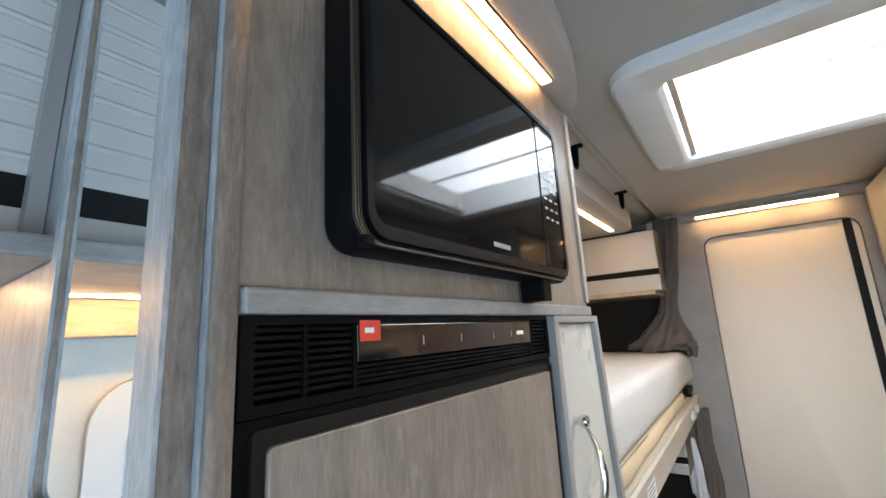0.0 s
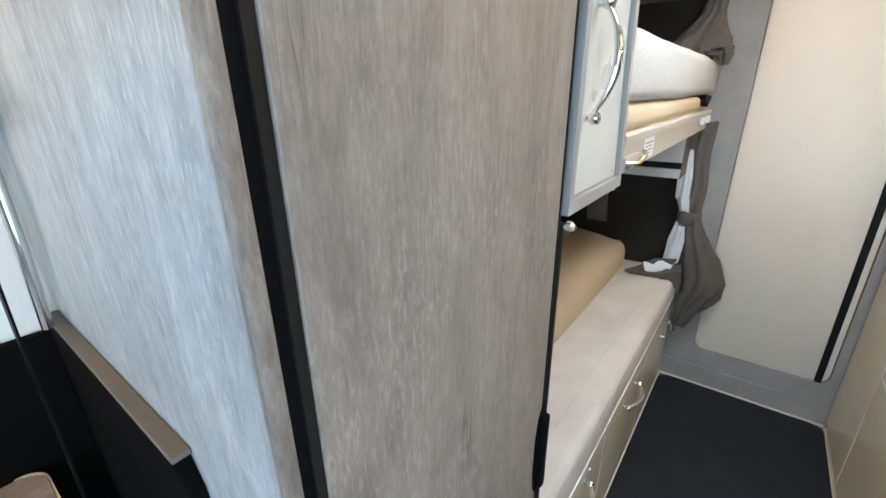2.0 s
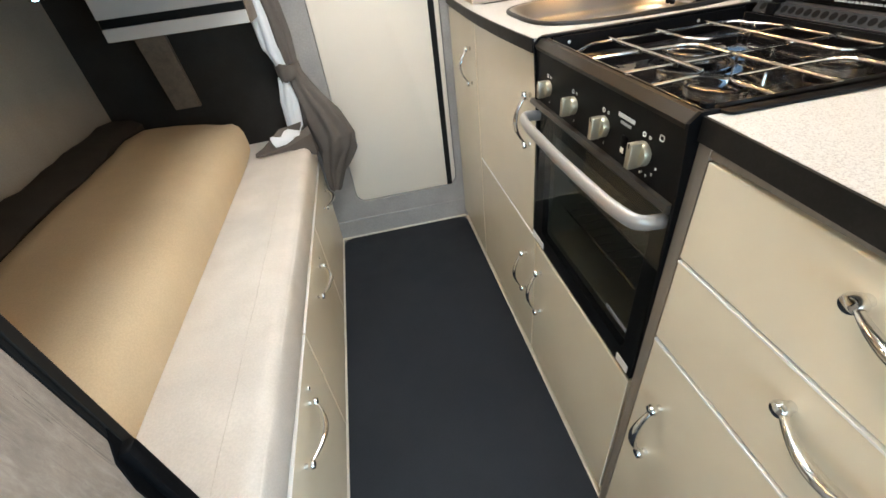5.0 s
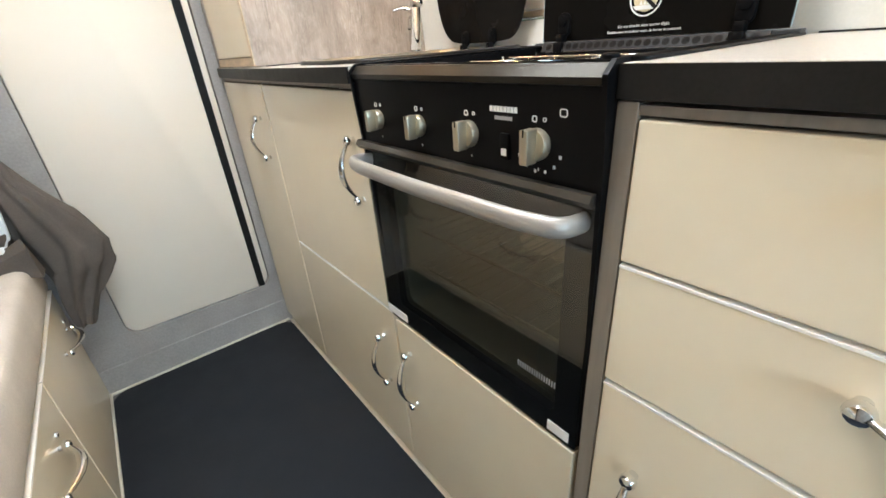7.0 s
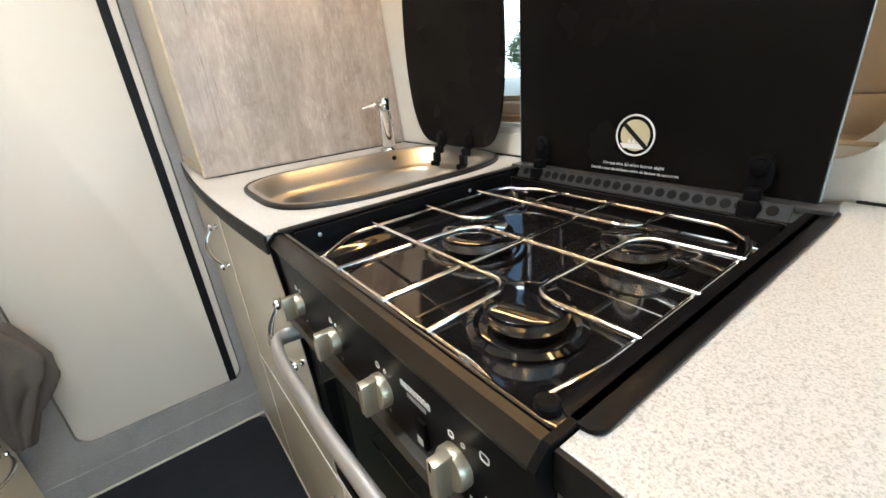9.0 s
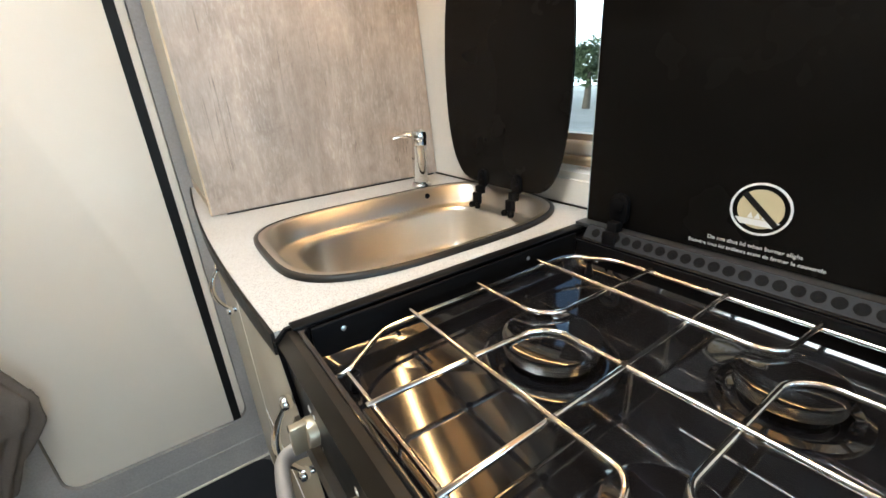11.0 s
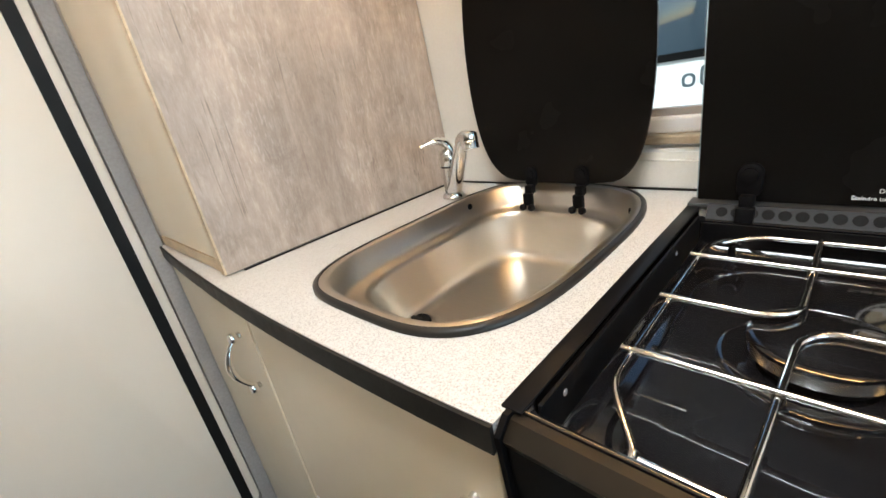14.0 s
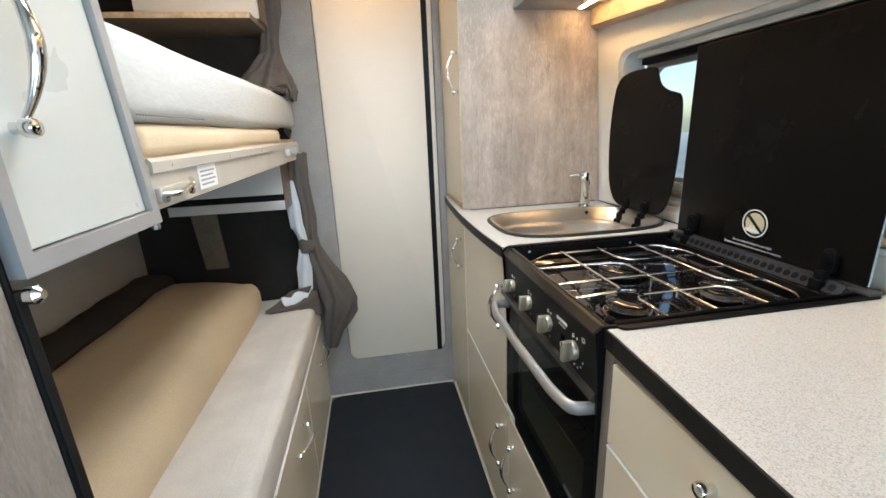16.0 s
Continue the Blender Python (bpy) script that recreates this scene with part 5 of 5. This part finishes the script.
for x0, y0, x1, y1 in ((0.66, 0.905, 0.78, 0.905), (0.87, 0.905, 1.0, 0.905), (0.72, 1.06, 0.72, 1.10), (0.83, 0.73, 0.83, 0.86)):
    part("crease", tube([(x0, y0, 0.9255), (x1, y1, 0.9255)], 0.0022, 8), ENAMEL, hob, "", 60)
for x, y, r in ((0.822, 0.990, 0.050), (0.729, 0.817, 0.041), (0.928, 0.822, 0.041)):
    burner = part("burner", disc((x, y, 0.9255), (0, 0, 1), [(r * 1.42, 0), (r * 1.40, 0.004), (r * 1.25, 0.006), (r * 1.12, 0.003), (r * 1.0, 0.004)], 40), ENAMEL, hob, "black enamel burner base", 40)
    part("burner_stem", disc((x, y, 0.929), (0, 0, 1), [(r * 0.84, 0), (r * 0.84, 0.0125), (r * 0.5, 0.0127)], 32), PANEL_BLACK, burner)
    part("burner_head", disc((x, y, 0.9415), (0, 0, 1), [(r * 0.80, -0.0040), (r * 0.94, -0.0035), (r * 0.97, -0.0025), (r * 0.99, 0.0085), (r * 0.9, 0.0090)], 40), BURNER_STEEL, burner, "chrome burner ring", 40)
    part("burner_cap", disc((x, y, 0.9506), (0, 0, 1), [(r * 0.98, -0.0005), (r * 1.0, 0.0008), (r * 0.99, 0.003), (r * 0.90, 0.0048), (r * 0.15, 0.0046)], 40), ENAMEL, burner, "black enamel cap", 40)
    part("igniter", disc((x + r * 0.95, y + r * 0.75, 0.927), (0, 0, 1), [(0.0025, 0), (0.0025, 0.010), (0.001, 0.013)], 8), SATIN, burner)
grate = thing("pan_support", (0.83, 0.91, 0.94), "chrome wire pan support standing in the hob", "pan support")
GZ = 0.958
rods = [
    [(0.616, 1.076, 0.946), (0.634, 1.068, GZ - 0.004), (0.690, 1.106, GZ), (0.975, 1.106, GZ), (1.004, 1.090, GZ), (1.022, 1.080, 0.946)],
    [(0.624, 0.706, 0.946), (0.640, 0.724, GZ - 0.002), (0.695, 0.714, GZ), (0.955, 0.714, GZ), (1.004, 0.735, GZ), (1.022, 0.742, 0.946)],
    [(0.632, 1.066, GZ - 0.004), (0.632, 0.765, GZ - 0.004), (0.617, 0.720, 0.947)],
    [(0.998, 1.096, GZ - 0.004), (1.028, 1.060, GZ - 0.004), (1.028, 0.765, GZ - 0.004), (0.990, 0.722, GZ - 0.004)],
    [(0.730, 1.114, GZ + 0.004), (0.730, 0.848, GZ + 0.004), (0.715, 0.838, GZ + 0.003), (0.628, 0.836, GZ)],
    [(0.626, 1.012, GZ), (0.806, 1.004, GZ), (0.828, 0.986, GZ), (0.828, 0.708, GZ + 0.004)],
    [(0.829, 1.114, GZ + 0.004), (0.829, 1.026, GZ + 0.004), (0.850, 1.006, GZ + 0.002), (1.034, 1.004, GZ)],
    [(0.936, 1.114, GZ + 0.004), (0.936, 0.850, GZ + 0.004), (0.952, 0.834, GZ + 0.002), (1.034, 0.830, GZ)],
    [(0.626, 0.910, GZ), (1.034, 0.914, GZ)],
    [(0.735, 0.708, GZ + 0.004), (0.735, 0.800, GZ + 0.002), (0.752, 0.821, GZ), (0.908, 0.821, GZ), (0.925, 0.802, GZ + 0.002), (0.925, 0.708, GZ + 0.004)],
]
for line in rods:
    part("rod", tube(bent(line, 0.020, 5), 0.0029, 10), CHROME, grate, "", 50)
for x, y in ((0.730, 1.007), (0.828, 0.912), (0.936, 1.005), (0.730, 0.910)):
    part("weld", disc((x, y, GZ - 0.004), (0, 0, 1), [(0.004, 0), (0.0045, 0.006), (0.002, 0.009)], 8), BRONZE, grate, "", 40)
for x, y in ((0.840, 0.912), (0.905, 0.913)):
    part("stay", tube([(x, y, 0.927), (x, y, GZ)], 0.0025, 6), CHROME, grate)

for x, y in ((1.012, 1.086), (1.012, 0.739), (0.640, 1.072), (0.640, 0.722)):
    part("foot", disc((x, y, 0.9275), (0, 0, 1), [(0.006, 0), (0.005, 0.004), (0.004, 0.016), (0.006, 0.019), (0.003, 0.0215)], 12), BLACK, grate, "black rubber foot", 40)

rail_v = thing("vent_rail", (1.06, 0.917, 0.977), "steel vent rail with round holes behind the hob", "vent rail")
own = box(1.0585, 1.086, 0.676, 1.1505, 0.9768, 0.983, 0.001)
part("plate", own, RAIL_STEEL, rail_v, "dark brushed steel plate")
part("upstand", loft([[(1.046, y, 0.966), (1.049, y, 0.966), (1.0605, y, 0.9835), (1.0575, y, 0.9835)] for y in (0.71, 1.125)]), RAIL_DARK, rail_v, "dark slanted face")
for i in range(24):
    y = 0.728 + i * 0.0165
    part("hole", disc((1.0522, y, 0.9750), (-1, 0, 0.66), [(0.0066, -0.001), (0.0066, 0.0004), (0.002, 0.0005)], 14), BLACK, rail_v)


bm = prism([(0.694, 0.984), (1.142, 0.984), (1.142, 1.432), (0.694, 1.432)], "x", 1.0755, 1.0805, 0.0008)
hlid = part("lid", bm, LID_GLASS, hob, "raised black glass lid with a printed warning")
for y in (0.6925, 1.1423):
    part("edge", box(1.0762, 1.0798, y, y + 0.0012, 0.986, 1.430, 0.0004), GLASS_EDGE, hlid, "pale polished glass edge")
hinge(hlid, (1.078, 1.082, 0.988), 1.15), hinge(hlid, (1.076, 0.752, 0.988), 1.15)
LX = 1.0751
gold = varied("pale_gold_print", (0.52, 0.44, 0.27), 9, 0.08, 0.4)
part("sign_disc", disc((LX + 0.0003, 0.917, 1.047), (-1, 0, 0), [(0.0225, 0), (0.0225, 0.0004), (0.001, 0.0004)], 36), gold, hlid, "pale gold disc")
part("sign_ring", ring([(0.917 + 0.0278 * math.cos(a), 1.047 + 0.0278 * math.sin(a)) for a in (i * math.pi / 20 for i in range(40))], [(0.917 + 0.0300 * math.cos(a), 1.047 + 0.0300 * math.sin(a)) for a in (i * math.pi / 20 for i in range(40))], "x", LX - 0.0008, LX + 0.0003), PRINT, hlid, "white ring")
part("sign_bar", loft([[(LX - d, 0.937, 1.061), (LX - d, 0.933, 1.066), (LX - d, 0.897, 1.033), (LX - d, 0.901, 1.028)] for d in (0.0004, 0.0009)]), BLACK_TRIM, hlid, "black bar")
part("sign_pan", loft([[(LX - d, 0.940, 1.035), (LX - d, 0.896, 1.035), (LX - d, 0.902, 1.028), (LX - d, 0.934, 1.028)] for d in (0.0003, 0.0007)]), PRINT, hlid)
for y in (0.925, 0.918, 0.911):
    part("sign_flame", loft([[(LX - d, y + 0.003, 1.036), (LX - d, y - 0.003, 1.036), (LX - d, y, 1.043)] for d in (0.0003, 0.0007)]), PRINT, hlid)
lettering("text", "Do not shut lid when burner alight", 0.0068, facing((LX - 0.0002, 0.917, 1.003), (0, -1, 0), (-1, 0, 0)), PRINT, hlid)
lettering("text", "\u00c9teindre tous les br\u00fbleurs avant de fermer le couvercle", 0.0062, facing((LX - 0.0002, 0.917, 0.994), (0, -1, 0), (-1, 0, 0)), PRINT, hlid)

# tall cupboard standing on the worktop
tall = thing("tall_cupboard", (0.87, 1.86, 0.976), "tall cupboard with driftwood side above the sink", "cupboard")
pane_pts = [(0.6045, 0.978), (right_x(0.978) - 0.003, 0.978), (right_x(1.979) - 0.003, 1.979), (0.6045, 1.979)]
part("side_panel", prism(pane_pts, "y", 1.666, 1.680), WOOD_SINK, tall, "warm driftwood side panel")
part("edge_band", box(0.6015, 0.6044, 1.666, 1.681, 0.978, 1.979), WOOD_TAN, tall, "tan edge band")
part("body", box(0.628, 1.09, 1.681, 2.04, 0.978, 1.975), CARCASS, tall)
td = part("door", box(0.606, 0.624, 1.690, 2.022, 1.000, 1.955, 0.002), CREAM, tall, "cream gloss door")
part("bottom_rail", box(0.606, 0.627, 1.682, 2.04, 0.978, 0.998), WOOD_TAN, tall)
part("frame", box(0.606, 0.627, 2.024, 2.045, 0.978, 1.979), WALL_GREY, tall)
bow_handle(td, (0.606, 1.722, 1.522), (0.606, 1.716, 1.392), (-1, 0, 0))

# overhead locker over the window
oh = thing("overhead_cabinet", (0.95, 0.9, 1.62), "beige overhead cabinet above the kitchen window", "cabinet")
part("body", prism([(0.80, 1.664), (1.085, 1.664), (1.075, 1.979), (0.86, 1.979), (0.815, 1.90), (0.795, 1.75)], "y", 0.22, 1.664), CREAM, oh, "", 20)
bm = prism([(1.070, 1.6635), (1.070, 1.590), (1.084, 1.580), (1.100, 1.580), (1.098, 1.6635)], "y", 0.22, 1.663, 0.002)
for v in bm.verts:
    if v.co.y < 0.5 and v.co.z < 1.62:
        v.co.z -= 0.10
part("valance", bm, WOOD_TAN, oh, "lit tan valance board", 40)
part("bottom_board", box(0.79, 1.069, 0.22, 1.664, 1.640, 1.6635, 0.004), WALL_GREY, oh, "grey bottom board")
led_strip((1.018, 0.30, 1.640), (1.018, 1.64, 1.640), 0.014, (0, 0, 1), "warm strip lamp under the overhead cabinet", glow=LED_KITCHEN)

# ---- outside the kitchen window ----
setting("backdrop", box(58.0, 58.2, -55, 59, -0.6, 26), glowing("bright_hazy_sky", (0.82, 0.93, 1.0), 2.6), "bright hazy white sky beyond the forecourt", "sky")
van = thing("parked_motorhome", (4.6, -0.7, -0.6), "white motorhome parked outside the kitchen window", "vehicle")
VAN_WHITE = varied("white_gelcoat", (0.80, 0.82, 0.84), 1.5, 0.03, 0.3)
DARK_GLASS = varied("tinted_acrylic", (0.03, 0.05, 0.07), 1.5, 0.2, 0.08, coat=0.6)
part("body", box(3.5, 5.6, -3.4, 2.25, -0.25, 2.15, 0.08, 3), VAN_WHITE, van, "", 40)
part("skirt", box(3.54, 5.55, -3.3, 2.15, -0.42, -0.25, 0.02), PRINT_GREY, van)
for y0, y1 in ((1.23, 2.06), (-1.6, -0.5)):
    wv = part("window", prism(rounded(y0 + 0.03, y1 - 0.03, 1.10, 1.53, 0.07), "x", 3.47, 3.505, 0.01), DARK_GLASS, van, "tinted side window", 40)
    part("frame", ring(rounded(y0 + 0.045, y1 - 0.045, 1.12, 1.51, 0.06), rounded(y0, y1, 1.075, 1.555, 0.09), "x", 3.465, 3.5), BLACK, wv, "black window seal", 40)
part("decal", box(3.495, 3.499, -3.2, 1.15, 0.845, 0.875), PRINT_GREY, van, "grey stripe")
LOGO = varied("slate_decal", (0.06, 0.09, 0.11), 4, 0.1, 0.4)
for y, tall_mark in ((1.78, 0), (1.68, 1), (1.58, 0), (1.49, 0), (1.39, 0)):
    part("decal", ring(rounded(y - 0.022, y + 0.022, 0.925, 0.975 + 0.04 * tall_mark, 0.02), rounded(y - 0.038, y + 0.038, 0.91, 0.99 + 0.04 * tall_mark, 0.03), "x", 3.494, 3.499), LOGO, van)
for y in (-2.5, 1.2):
    wh = part("wheel", disc((3.60, y, -0.27), (-1, 0, 0), [(0.33, -0.1), (0.33, 0.08), (0.30, 0.11), (0.20, 0.11)], 28), BLACK, van, "black tyre", 40)
    part("rim", disc((3.60, y, -0.27), (-1, 0, 0), [(0.20, 0.09), (0.19, 0.115), (0.05, 0.10)], 20), SATIN, wh, "", 40)

leafmat = varied("foliage_green", (0.08, 0.12, 0.06), 2, 0.4, 0.8)
bark = varied("grey_bark", (0.12, 0.10, 0.08), 6, 0.3, 0.9, grain=30)


def tree(at, height, seed):
    rnd = random.Random(seed)
    t = thing("tree", at, "leafy green tree beyond the forecourt", "tree", "trees along the forecourt")
    x, y, z = at
    tr = part("trunk", tube([(x, y, z), (x + 0.1, y, z + height * 0.35), (x, y + 0.1, z + height * 0.7)], [0.22, 0.15, 0.05], 10), bark, t, "", 50)
    for i in range(6):
        a = rnd.uniform(0, 6.28)
        h = height * rnd.uniform(0.35, 0.6)
        part("limb", tube([(x, y, z + h), (x + math.cos(a) * height * 0.14, y + math.sin(a) * height * 0.14, z + h + height * 0.12), (x + math.cos(a) * height * 0.26, y + math.sin(a) * height * 0.26, z + h + height * 0.16)], [0.07, 0.05, 0.02], 6), bark, tr)
    verts, faces = [], []
    for i in range(2600):
        d = Vector((rnd.gauss(0, 1), rnd.gauss(0, 1), rnd.gauss(0, 1))).normalized()
        r = rnd.uniform(0.45, 1.0) * (1 + 0.35 * noise.noise(d * 2.2 + Vector((seed, 0, 0))))
        c = Vector((x + d.x * r * height * 0.3, y + d.y * r * height * 0.3, z + height * 0.66 + d.z * r * height * 0.32))
        s = rnd.uniform(0.06, 0.14)
        u = Vector((rnd.gauss(0, 1), rnd.gauss(0, 1), rnd.gauss(0, 1))).normalized()
        w = u.orthogonal().normalized()
        k = len(verts)
        verts += [c - u * s, c + w * s * 0.6, c + u * s, c - w * s * 0.6 + d * 0.03]
        faces.append((k, k + 1, k + 2, k + 3))
    me = bpy.data.meshes.new("crown")
    me.from_pydata([Vector(v) - Vector(at) for v in verts], [], faces)
    me.materials.append(leafmat)
    crown = new("crown", me)
    crown.parent = t
    return t


for at, h, seed in (((20, 15.5, -0.6), 3.5, 3), ((21, 18, -0.6), 3.6, 8), ((19, 20.5, -0.6), 3.3, 5), ((24, 22, -0.6), 4.0, 12), ((24, 13, -0.6), 3.6, 21), ((17, 25, -0.6), 3.8, 31)):
    tree(at, h, seed)
mast = thing("lamp_post", (10.5, 9.6, -0.6), "slim pale post with cross-bars on the forecourt", "post")
part("pole", tube([(10.5, 9.6, -0.6), (10.5, 9.6, 2.9)], 0.05, 10), SATIN, mast, "", 40)
for z in (1.5, 1.9, 2.3):
    part("cross_bar", tube([(10.5, 9.2, z), (10.5, 10.0, z)], 0.03, 8), SATIN, mast, "", 40)
